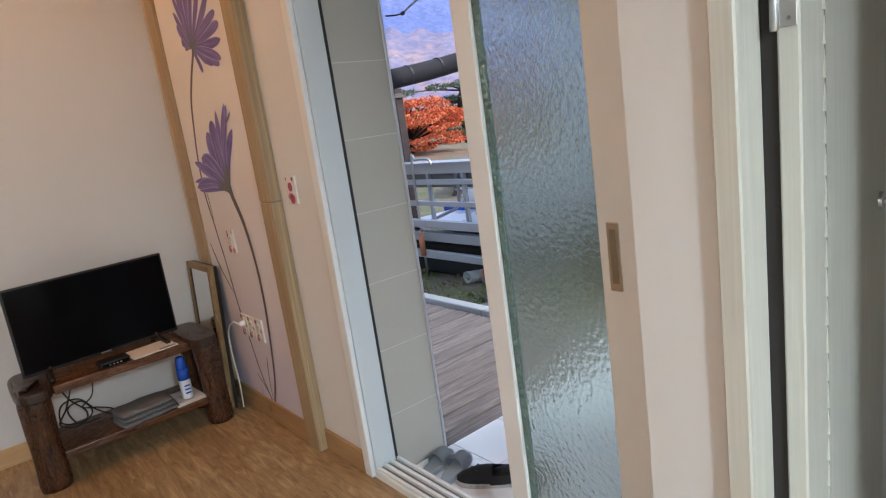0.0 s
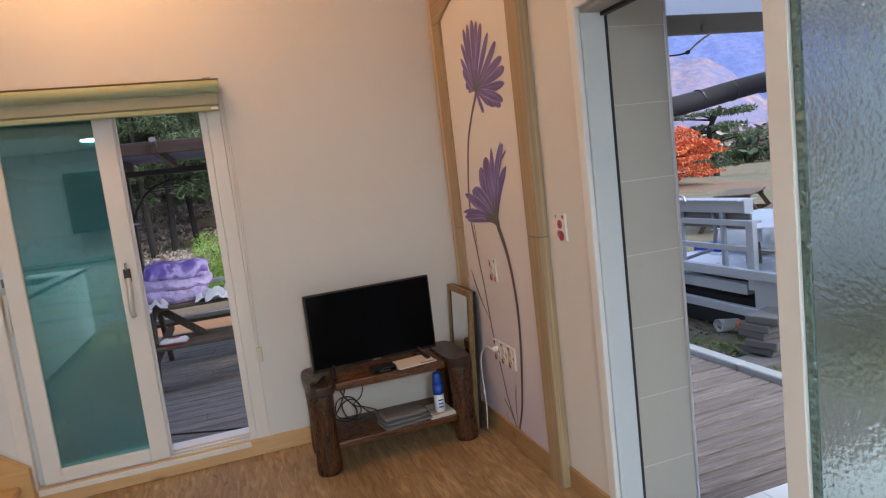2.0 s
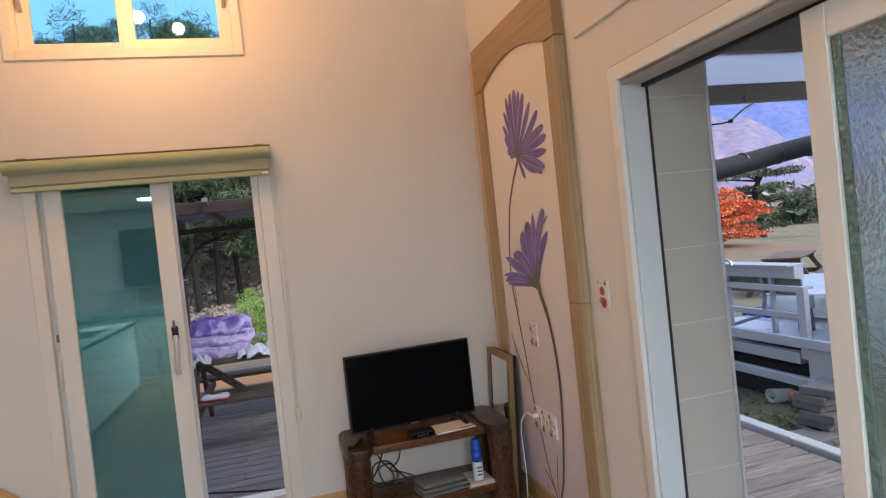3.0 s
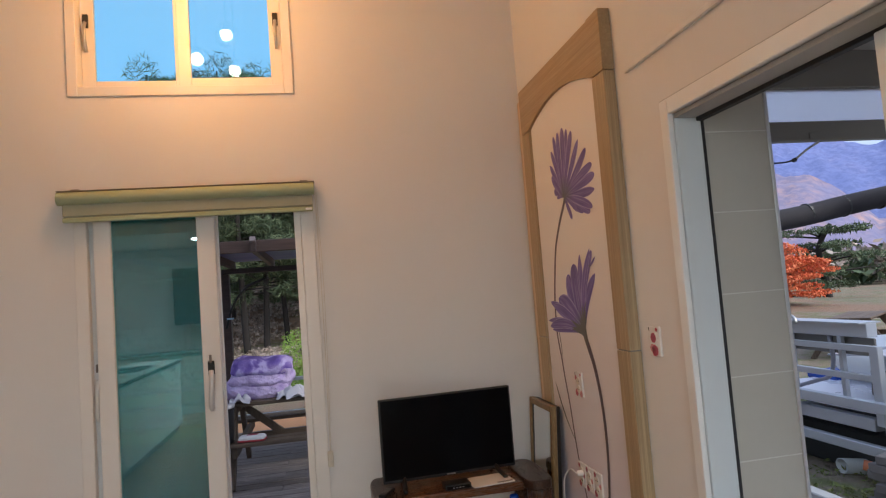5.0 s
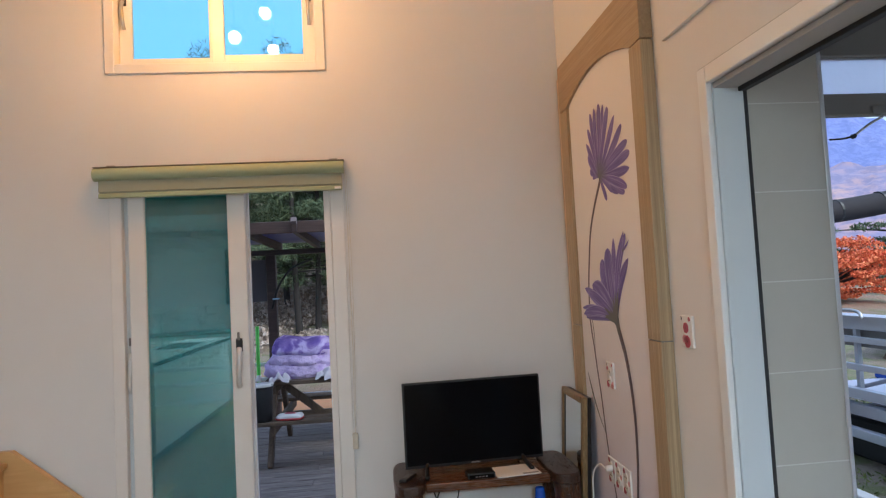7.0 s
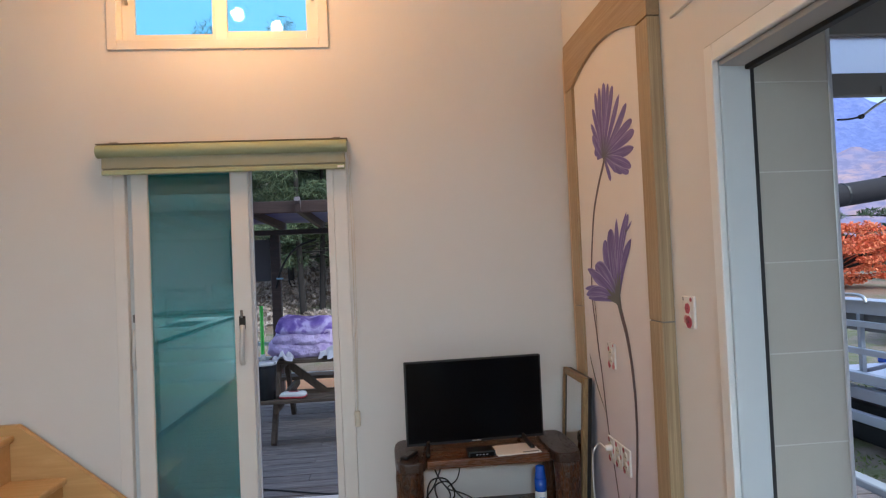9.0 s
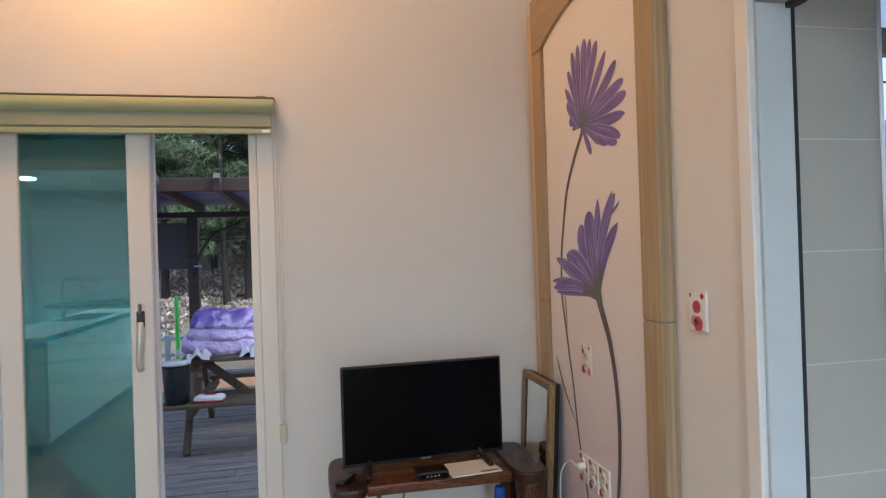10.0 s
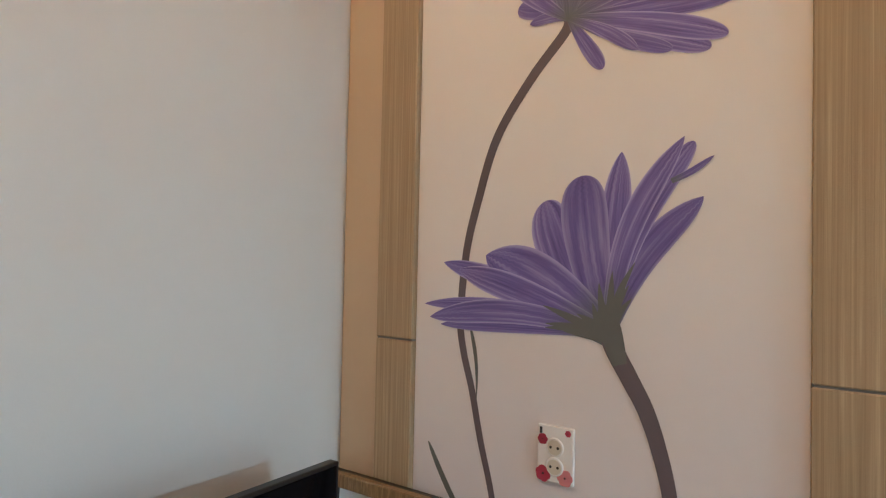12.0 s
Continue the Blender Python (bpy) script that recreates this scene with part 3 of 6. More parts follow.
flower = thing("printed_flower", 0, 0, 0, "purple daisy print seen from behind on a tall stem", "mural print", group="mural flowers", kind="structure")
bm = bmesh.new()
C1 = (3.412, 1.950)
TIPS1 = [((3.494, 2.283), 0.072), ((3.366, 2.298), 0.082), ((3.252, 2.252), 0.075), ((3.179, 2.192), 0.070), ((3.101, 2.129), 0.072), ((3.050, 2.046), 0.062),
         ((3.034, 1.995), 0.066), ((3.045, 1.927), 0.064), ((3.082, 1.851), 0.066), ((3.113, 1.831), 0.060), ((3.186, 1.840), 0.044), ((3.254, 1.851), 0.042),
         ((3.331, 1.825), 0.050), ((3.539, 2.000), 0.064), ((3.558, 2.080), 0.062), ((3.574, 2.147), 0.055), ((3.540, 2.214), 0.060), ((3.430, 2.292), 0.062), ((3.310, 2.278), 0.058), ((3.508, 1.958), 0.035)]
for i, (tip, w) in enumerate(TIPS1):
    leaf_shape(bm, C1, tip, w, 0.008 * math.sin(i * 2.1), 1 + (i * 7 % 20) * 0.2, 0.68 if i % 4 else 0.5, 18, 0.2, i % 4 == 3)
part("petals", bm, PETAL, flower)
bm = bmesh.new()
stem_shape(bm, [(3.408, 1.955), (3.422, 1.919), (3.503, 1.83), (3.591, 1.703), (3.643, 1.55), (3.673, 1.427), (3.686, 1.274), (3.676, 1.193), (3.649, 1.10), (3.622, 0.984), (3.588, 0.859), (3.54, 0.62), (3.475, 0.43), (3.423, 0.272), (3.35, 0.14), (3.335, 0.12)], 0.026, 0.012)
part("stem", bm, STEM, flower)
bm = bmesh.new()
leaf_shape(bm, (3.556, 0.68), (3.777, 0.956), 0.024, -0.018, 0, 0.4)
leaf_shape(bm, (3.636, 1.08), (3.656, 1.25), 0.015, 0.008, 0, 0.5)
leaf_shape(bm, (3.339, 0.122), (3.479, 0.241), 0.016, 0.012, 0, 0.4)
leaf_shape(bm, (3.318, 0.122), (3.289, 0.38), 0.017, -0.012, 0, 0.4)
leaf_shape(bm, (3.440, 0.122), (3.458, 0.165), 0.010, 0.0, 0, 0.4)
part("leaf_blades", bm, BLADE, flower)

flower = thing("printed_flower", 0, 0, 0, "purple daisy print opening sideways on a tall dark stem", "mural print", group="mural flowers", kind="structure")
bm = bmesh.new()
C2 = (3.312, 1.263)
TIPS2 = [((3.797, 1.300), 0.034, 0.022, True), ((3.739, 1.406), 0.056, 0.012, True), ((3.466, 1.545), 0.115, -0.022, False), ((3.287, 1.643), 0.064, -0.004, True),
         ((3.377, 1.598), 0.122, -0.012, False), ((3.616, 1.424), 0.120, 0.018, True), ((3.694, 1.388), 0.066, 0.010, True), ((3.124, 1.542), 0.060, -0.028, True),
         ((3.143, 1.651), 0.054, -0.030, False), ((3.161, 1.662), 0.052, -0.036, True), ((3.745, 1.252), 0.032, 0.004, True), ((3.778, 1.268), 0.056, 0.028, True)]
for i, (tip, w, bend, sharp) in enumerate(TIPS2):
    leaf_shape(bm, C2, tip, w * (1.4 if sharp else 1.1), bend, 1 + 0.3 * i, 0.55 if sharp else 0.8, 18, 0.34, sharp)
leaf_shape(bm, (3.185, 1.575), (3.105, 1.620), 0.018, 0.004, 4.7, 0.4, 10, 0.6, True)
part("petals", bm, PETAL, flower)
bm = bmesh.new()
stem_shape(bm, [(3.318, 1.285), (3.298, 1.232), (3.262, 1.170), (3.231, 1.115), (3.205, 1.045), (3.182, 0.954), (3.165, 0.821), (3.170, 0.655), (3.197, 0.467), (3.237, 0.27), (3.300, 0.12)], 0.044, 0.016, 4)
part("stem", bm, STEM, flower)
bm = bmesh.new()
leaf_shape(bm, (3.285, 1.200), (3.322, 1.322), 0.062, 0.0, 5, 0.45, 18, 0.5)
for i, (tip, w, bend, sharp) in enumerate(TIPS2):  # narrow sepals up the back of each petal
    reach = 0.30 + 0.08 * math.sin(2.3 * i)
    end = (C2[0] + (tip[0] - C2[0]) * reach, C2[1] + (tip[1] - C2[1]) * reach)
    leaf_shape(bm, (C2[0] - 0.004, C2[1] - 0.012), end, 0.024, bend * 0.3, 5 + 0.1 * i, 0.22, 12, 0.8, True)
part("calyx", bm, paint("grey_green_calyx_print", (0.135, 0.14, 0.13), 0.6, 0.25, 40, 0.0), flower)

# ---- things in the room ----
# roller blind over the patio door
FABRIC = paint("sage_green_fabric", (0.37, 0.42, 0.27), 0.8, 0.05, 220, 0.15)
FABRIC_D = paint("sage_sheer_fabric", (0.33, 0.345, 0.26), 0.8, 0.05, 220, 0.15)
CLEAR = paint("milky_plastic", (0.62, 0.57, 0.47), 0.3, 0.05, 60, 0.02)
blind = thing("roller_blind", -0.690, NY, 2.036, "rolled-up sage green fabric blind above the patio door", "blind")
bm = cyl(0.036, 0.036, -0.68, 0.68, 24, None, pose(0, -0.062, 0.128, 0, 90), 0.003)
part("fabric_roll", bm, FABRIC, blind, "", True)
part("head_rail", box(-0.684, 0.684, -0.075, -0.002, 0.166, 0.172, 0.002), GREY_BEAM, blind)
part("sheer_band", box(-0.655, 0.668, -0.072, -0.062, 0.03, 0.098, 0.003), FABRIC_D, blind)
part("sheer_band", box(-0.655, 0.668, -0.058, -0.05, 0.012, 0.11, 0.003), FABRIC_D, blind)
part("bottom_bar", box(-0.655, 0.668, -0.078, -0.056, -0.004, 0.022, 0.006, None, 2), FABRIC, blind)
# white patch paints the bright reflection at the bar's right end
part("end_cap", box(0.625, 0.662, -0.081, -0.078, 0.002, 0.015, 0.001), WHITE, blind, "white patch, a bright reflection put in colour")
for sx in (-0.62, 0.60):
    part("bracket", box(sx, sx + 0.045, -0.05, -0.001, 0.16, 0.182, 0.002), GREY_BEAM, blind)
part("pull_cord", tube([(0.682, -0.03, 0.12), (0.686, -0.02, -0.3), (0.684, -0.014, -0.9), (0.677, -0.012, -1.40)], 0.0016, 6), CLEAR, blind, "", True)
part("pull_cord", tube([(0.690, -0.03, 0.12), (0.700, -0.02, -0.4), (0.694, -0.014, -0.9), (0.681, -0.012, -1.40)], 0.0013, 6), CLEAR, blind, "", True)
part("cord_weight", box(0.661, 0.694, -0.022, -0.002, -1.475, -1.385, 0.006, None, 2), CLEAR, blind, "clear plastic cord weight")

# rustic log stand
LOG = wood("dark_varnished_log", (0.006, 0.003, 0.002), (0.21, 0.075, 0.025), "z", 2.2, 0.24, 0.8, "object", 7.0, 0.9)
SLAB = wood("red_brown_varnished_board", (0.03, 0.010, 0.005), (0.30, 0.11, 0.034), "x", 1.3, 0.25, 0.5, "object", 10.0, 0.2)
CAP = wood("dark_varnished_end_board", (0.022, 0.011, 0.007), (0.085, 0.040, 0.024), "y", 1.2, 0.28, 0.4, "object", 7.0, 0.25)
stand = thing("log_tv_stand", 0.665, 3.79, 0.0, "dark varnished log television stand with an open shelf", "tv stand")


def log(r, h, seed):
    bm = bmesh.new()
    n, m = 28, 14
    rings = []
    for k in range(m + 1):
        z = h * k / m
        ring = []
        for j in range(n):
            a = 6.28318 * j / n
            rr = r * (1.0 + 0.06 * noise.noise((math.cos(a) * 1.4, math.sin(a) * 1.4, z * 5 + seed)) + 0.03 * noise.noise((math.cos(a) * 4, math.sin(a) * 4, z * 11 + seed)))
            rr *= 1.06 - 0.10 * math.sin(math.pi * k / m)
            if k in (0, m):
                rr *= 0.93
            ring.append(bm.verts.new((rr * math.cos(a), rr * math.sin(a), z)))
        rings.append(ring)
    for a, b in zip(rings, rings[1:]):
        for j in range(n):
            bm.faces.new((a[j], a[(j + 1) % n], b[(j + 1) % n], b[j]))
    bm.faces.new(rings[0][::-1])
    bm.faces.new(rings[-1])
    return bm


for lx, ly, rr, sd in ((-0.405, -0.148, 0.068, 1), (0.400, -0.148, 0.066, 7), (-0.405, 0.155, 0.056, 12), (0.400, 0.155, 0.056, 21)):
    lg = part("leg", log(rr, 0.455, sd), LOG, stand, "", True)
    lg.location = (lx, ly, 0)
    if ly < 0:
        for kz, ka in ((0.385, 4.45), (0.36, 4.9)):
            kn = part("knot", log(0.012, 0.012, sd + kz), CAP, lg)
            kn.matrix_basis = Matrix.Translation((rr * math.cos(ka), rr * math.sin(ka), kz)) @ Euler((0, radians(90), ka)).to_matrix().to_4x4()


def end_cap(cx):
    bm = bmesh.new()
    pts = []
    for k in range(32):
        a = 6.28318 * k / 32
        c, s = math.cos(a), math.sin(a)
        px = 0.082 * (abs(c) ** 0.55) * (1 if c >= 0 else -1)
        py = 0.225 * (abs(s) ** 0.6) * (1 if s >= 0 else -1)
        pts.append((cx + px * (1 + 0.04 * noise.noise((c, s, cx))), py))
    f = bm.faces.new([bm.verts.new((x, y, 0.445)) for x, y in pts])
    e = bmesh.ops.extrude_face_region(bm, geom=[f])
    bmesh.ops.translate(bm, verts=[v for v in e["geom"] if isinstance(v, bmesh.types.BMVert)], vec=(0, 0, 0.05))
    bmesh.ops.recalc_face_normals(bm, faces=bm.faces[:])
    bmesh.ops.bevel(bm, geom=[q for q in bm.edges if abs(q.verts[0].co.z - q.verts[1].co.z) < 1e-4], offset=0.008, segments=2, profile=0.5, affect="EDGES")
    return bm


part("end_board", end_cap(-0.395), CAP, stand)
part("end_board", end_cap(0.392), CAP, stand)
part("top_board", box(-0.318, 0.315, -0.155, 0.20, 0.438, 0.482, 0.007, None, 2), SLAB, stand)
part("shelf_board", box(-0.345, 0.345, -0.185, 0.18, 0.125, 0.163, 0.006, None, 2), SLAB, stand)
part("back_rail", box(-0.345, 0.345, 0.165, 0.185, 0.05, 0.125, 0.004), SLAB, stand)

# television
SCREEN = Nodes("television_glass")
SCREEN = SCREEN.done((0.003, 0.003, 0.004), 0.08, 0.0, 0.06)
BLACK = paint("black_plastic", (0.008, 0.008, 0.009), 0.42, 0.08, 150, 0.03)
tv = thing("television", 0.6255, 3.812, 0.482, "switched-off black flat-screen television on the log stand", "television", 3.6)
part("housing", box(-0.3715, 0.3715, -0.006, 0.022, 0.034, 0.475, 0.004, None, 2), BLACK, tv)
part("back_cover", box(-0.24, 0.24, 0.022, 0.065, 0.09, 0.36, 0.018, None, 2), BLACK, tv)
part("screen", box(-0.362, 0.362, -0.0085, -0.0062, 0.050, 0.467, 0.001), SCREEN, tv, "glossy dark screen")
part("maker_badge", box(-0.024, 0.024, -0.0095, -0.0066, 0.0385, 0.0452, 0.001), STEEL, tv, "small pale badge")
for sx in (-1, 1):
    ft = part("foot", tube([(sx * 0.25, 0.012, 0.075), (sx * 0.262, -0.02, 0.034), (sx * 0.275, -0.118, 0.012)], 0.012, 8), BLACK, tv, "", True)
    part("foot_toe", tube([(sx * 0.255, 0.005, 0.035), (sx * 0.258, 0.095, 0.008)], 0.010, 8), BLACK, ft, "", True)

set_box = thing("set_top_box", 0.628, 3.690, 0.482, "small black set-top box lying on the stand", "set-top box", 3)
part("casing", box(-0.07, 0.07, -0.045, 0.045, 0.001, 0.030, 0.005, None, 2), BLACK, set_box)
part("front_strip", box(-0.062, 0.062, -0.0465, -0.0452, 0.006, 0.022), SCREEN, set_box)
for k in range(4):
    part("indicator", box(-0.03 + 0.017 * k, -0.022 + 0.017 * k, -0.0475, -0.0466, 0.011, 0.016), STEEL, set_box)
PAPER = paint("white_paper", (0.74, 0.71, 0.68), 0.7, 0.04, 100, 0.03)
booklet = thing("booklet", 0.815, 3.722, 0.483, "thin white booklet lying on the stand", "booklet", 6)
part("cover", box(-0.115, 0.115, -0.085, 0.085, 0.001, 0.007, 0.0015), PAPER, booklet)
part("printed_band", box(0.02, 0.105, -0.078, -0.060, 0.0071, 0.0076), GREY_BEAM, booklet)
remote = thing("remote_control", 0.262, 3.695, 0.4955, "black remote control on the end of the stand", "remote", 62)
part("body", box(-0.065, 0.065, -0.021, 0.021, 0.0, 0.016, 0.006, None, 2), BLACK, remote)
for i in range(4):
    for j in range(3):
        part("button", box(-0.035 + 0.02 * i, -0.024 + 0.02 * i, -0.013 + 0.0105 * j, -0.006 + 0.0105 * j, 0.0155, 0.018, 0.001), GREY_BEAM, remote)

CLOTH = paint("grey_felt", (0.155, 0.15, 0.15), 0.9, 0.10, 300, 0.3)
bag = thing("folded_pouch", 0.715, 3.685, 0.163, "grey folded felt pouches stacked on the shelf", "pouch", 6)


def pillow(w, d, h, n=18, round_=0.75, wob=0.004, seed=0):
    bm = bmesh.new()
    grid = {}
    for side in (0, 1):
        for i in range(n + 1):
            for j in range(n + 1):
                u, v = 2 * i / n - 1, 2 * j / n - 1
                e = max(0.0, (1 - abs(u) ** 5) * (1 - abs(v) ** 5)) ** 0.5
                z = h * (0.5 + (0.5 if side else -0.5) * e)
                z += wob * noise.noise((u * 2 + seed, v * 2, side * 3)) * e
                sq = 1 - 0.035 * (abs(u) ** 2) * (abs(v) ** 2) * 2
                grid[side, i, j] = bm.verts.new((u * w / 2 * sq, v * d / 2 * sq, z))
        for i in range(n):
            for j in range(n):
                q = [grid[side, i, j], grid[side, i + 1, j], grid[side, i + 1, j + 1], grid[side, i, j + 1]]
                bm.faces.new(q if side else q[::-1])
    bmesh.ops.remove_doubles(bm, verts=bm.verts[:], dist=1e-4)
    return bm


for k, (w, d, h, z, dx) in enumerate(((0.30, 0.20, 0.026, 0.001, 0.0), (0.285, 0.195, 0.024, 0.026, -0.004), (0.27, 0.19, 0.028, 0.049, -0.01))):
    pp = part("pouch_layer", pillow(w, d, h, 18, 0.75, 0.006, k), CLOTH, bag, "", True)
    pp.location = (dx, 0, z)
papers = thing("paper_stack", 0.922, 3.71, 0.163, "white printed papers on the shelf beside the stand leg", "papers", 4)
for k in range(5):
    s = part("sheet", box(-0.075, 0.075, -0.10, 0.10, 0.003 * k, 0.003 * k + 0.0022), PAPER, papers)
    s.matrix_basis = pose(0.004 * math.sin(k * 2.0), 0.004 * math.cos(k * 3.0), 0, 0, 0, 2.0 * math.sin(k * 4.0))
for k in range(5):
    part("printed_line", box(-0.06, 0.02 + 0.01 * (k % 3), -0.07 + 0.022 * k, -0.063 + 0.022 * k, 0.0143, 0.0148), GREY_BEAM, papers)
can = thing("spray_can", 0.930, 3.675, 0.1785, "blue and white aerosol spray can", "spray can")
CANBLUE = paint("glossy_blue", (0.02, 0.09, 0.50), 0.25, 0.05, 60, 0.0)
CANWHITE = paint("glossy_white_label", (0.72, 0.76, 0.80), 0.3, 0.08, 40, 0.0)
part("body", cyl(0.030, 0.030, 0.0, 0.105, 24, None, None, 0.004), CANWHITE, can, "", True)
part("blue_band", cyl(0.0303, 0.0303, 0.105, 0.165, 24), CANBLUE, can, "", True)
part("cap", cyl(0.0285, 0.022, 0.166, 0.232, 24, None, None, 0.006), CANBLUE, can, "blue plastic cap", True)
for k in range(3):
    part("label_bar", box(-0.014, 0.014, -0.0312, -0.0295, 0.03 + 0.02 * k, 0.038 + 0.02 * k), CANBLUE, can)

WIRE = BLACK
cable = thing("power_cable", 0.40, 3.90, 0.163, "looped black power cables hanging behind the stand", "cable")
part("lead", tube([(0.0, 0.05, 0.40), (-0.01, 0.06, 0.25), (0.02, 0.05, 0.14), (0.08, 0.0, 0.06), (0.05, -0.06, 0.03), (-0.04, -0.03, 0.05), (-0.02, 0.03, 0.12), (0.06, 0.02, 0.13), (0.12, -0.02, 0.06), (0.18, -0.03, 0.008)], 0.0042, 6), WIRE, cable, "", True)
part("lead", tube([(0.06, 0.05, 0.40), (0.05, 0.06, 0.22), (0.0, 0.03, 0.10), (-0.05, -0.02, 0.04), (0.02, -0.07, 0.02), (0.10, -0.05, 0.06), (0.07, 0.0, 0.12), (0.0, 0.0, 0.10), (0.03, -0.04, 0.02), (0.13, -0.03, 0.008)], 0.0042, 6), WIRE, cable, "", True)
part("lead", tube([(0.13, 0.05, 0.40), (0.15, 0.06, 0.24), (0.13, 0.05, 0.12), (0.07, 0.02, 0.08), (0.14, 0.02, 0.05), (0.19, 0.0, 0.03), (0.21, 0.0, 0.008)], 0.0038, 6), WIRE, cable, "", True)

# leaning mirror
FRAME_W = wood("mottled_gilt_wood", (0.15, 0.095, 0.04), (0.42, 0.29, 0.13), "z", 2.5, 0.4, 0.0, "", 6.0, 0.2)
MIRROR = Nodes("mirror_glass").done((0.86, 0.88, 0.88), 0.01, 1.0)
mirror = thing("leaning_mirror", 1.125, 3.855, 0.0, "tall wood-framed mirror leaning in the room corner", "mirror")
mirror.matrix_basis = pose(1.150, 3.885, 0.003, 0, 3.5, 0)
for c in ((-0.190, -0.156, 0.0, 0.836), (0.156, 0.190, 0.0, 0.836), (-0.156, 0.156, 0.0, 0.036), (-0.156, 0.156, 0.800, 0.836)):
    part("frame_bar", box(-0.012, 0.016, c[0], c[1], c[2], c[3], 0.003), FRAME_W, mirror)
part("inner_edge", box(-0.006, 0.002, 0.140, 0.1558, 0.0365, 0.7995), BLACK, mirror, "dark inner rebate")
part("mirror_glass", box(-0.004, 0.004, -0.1555, 0.140, 0.0365, 0.7995), MIRROR, mirror)
part("backing", box(0.0165, 0.036, -0.188, 0.188, 0.002, 0.834), BLACK, mirror)

# sockets and switch
PLATE = paint("glossy_white_plate", (0.78, 0.76, 0.74), 0.22, 0.02, 50, 0.0)
ROSE = paint("red_rose_print", (0.42, 0.05, 0.09), 0.3, 0.5, 60, 0.0)
ROSE2 = paint("pink_rose_print", (0.62, 0.24, 0.26), 0.3, 0.35, 60, 0.0)
INK = paint("black_print", (0.03, 0.03, 0.03), 0.4)


def plate(name, x, y, z, w, h, label, category, holes, group=""):
    p = thing(name, x, y, z, label, category, group=group)
    part("cover_plate", box(-0.010, 0.0, -w / 2, w / 2, -h / 2, h / 2, 0.003, None, 2), PLATE, p)
    for hz in holes:
        rim = part("outlet", cyl(0.021, 0.019, 0, 0.0028, 24, None, pose(-0.0101, 0, hz, 0, -90)), PLATE, p)
        part("recess", cyl(0.0165, 0.0165, 0, 0.0006, 20, None, pose(-0.0131, 0, hz, 0, -90)), CLEAR, rim)
        for s in (-1, 1):
            part("pin_hole", cyl(0.0032, 0.0032, 0, 0.0006, 8, None, pose(-0.0138, s * 0.0085, hz, 0, -90)), INK, rim)
    return p


def rose(p, y, z, r, mat, seed):
    bm = bmesh.new()
    for k in range(6):
        a = k * 1.047 + seed
        cyl(r * 0.55, r * 0.5, 0, 0.0004 + 0.0001 * (k % 2), 10, bm, pose(-0.0101, y + r * 0.5 * math.cos(a), z + r * 0.5 * math.sin(a), 0, -90))
    part("rose_print", bm, mat, p)
    part("rose_heart", cyl(r * 0.16, r * 0.12, 0, 0.0009, 8, None, pose(-0.0101, y, z, 0, -90)), INK, p)


sw = plate("light_switch", EX, 2.698, 1.251, 0.086, 0.118, "white wall switch plate printed with red roses", "switch", ())
for hz in (0.016, -0.022):
    part("rocker", box(-0.0125, -0.0102, -0.020, 0.020, hz - 0.015, hz + 0.015, 0.001), PLATE, sw)
for (yy, zz, r, m) in ((0.0, 0.014, 0.019, ROSE), (-0.006, -0.036, 0.022, ROSE), (0.012, -0.028, 0.016, ROSE2), (-0.028, 0.047, 0.008, ROSE)):
    rp = sw
    bm = bmesh.new()
    for k in range(7):
        a = k * 0.898 + yy * 25
        cyl(r * 0.5, r * 0.46, 0, 0.0002 + 0.00005 * (k % 2), 10, bm, pose(-0.0126, yy + r * 0.68 * math.cos(a), zz + r * 0.62 * math.sin(a), 0, -90))
    part("rose_edge", bm, ROSE2, rp)
    bm = bmesh.new()
    for k in range(6):
        a = k * 1.047 + yy * 40
        cyl(r * 0.55, r * 0.5, 0, 0.0004 + 0.0001 * (k % 2), 10, bm, pose(-0.0126, yy + r * 0.5 * math.cos(a), zz + r * 0.5 * math.sin(a), 0, -90))
    part("rose_print", bm, m, rp)
    part("rose_heart", cyl(r * 0.16, r * 0.12, 0, 0.0009, 8, None, pose(-0.0126, yy, zz, 0, -90)), INK, rp)
part("printed_mark", box(-0.0106, -0.0101, 0.031, 0.037, 0.042, 0.054), INK, sw)

so = plate("wall_socket", 1.256, 3.424, 0.991, 0.086, 0.123, "white double wall socket printed with red roses", "socket", (0.016, -0.026), "mural sockets")
rose(so, 0.028, -0.045, 0.018, ROSE, 0.3)
rose(so, -0.024, -0.046, 0.018, ROSE2, 1.0)
rose(so, 0.03, 0.03, 0.012, ROSE, 2.0)
rose(so, -0.030, 0.050, 0.007, ROSE, 2.0)
part("printed_mark", box(-0.0106, -0.0101, 0.031, 0.037, 0.042, 0.056), INK, so)
for k in range(3):
    so = plate("wall_socket", 1.256, 3.485 - 0.0945 * k, 0.523, 0.088, 0.122, "white double wall socket printed with red roses", "socket", (0.022, -0.024), "mural sockets")
    rose(so, 0.026, -0.046, 0.016, ROSE, 0.3 + k)
    rose(so, -0.028, 0.0, 0.012, ROSE2, 1.0 + k)
    rose(so, 0.026, 0.045, 0.012, ROSE, 2.0 + k)
lead = thing("white_power_lead", 1.244, 3.461, 0.540, "white power lead plugged in beside the stand", "cable")
part("plug", cyl(0.017, 0.014, 0, 0.032, 16, None, pose(-0.004, 0, 0.0, 0, -90), 0.003), PLATE, lead, "", True)
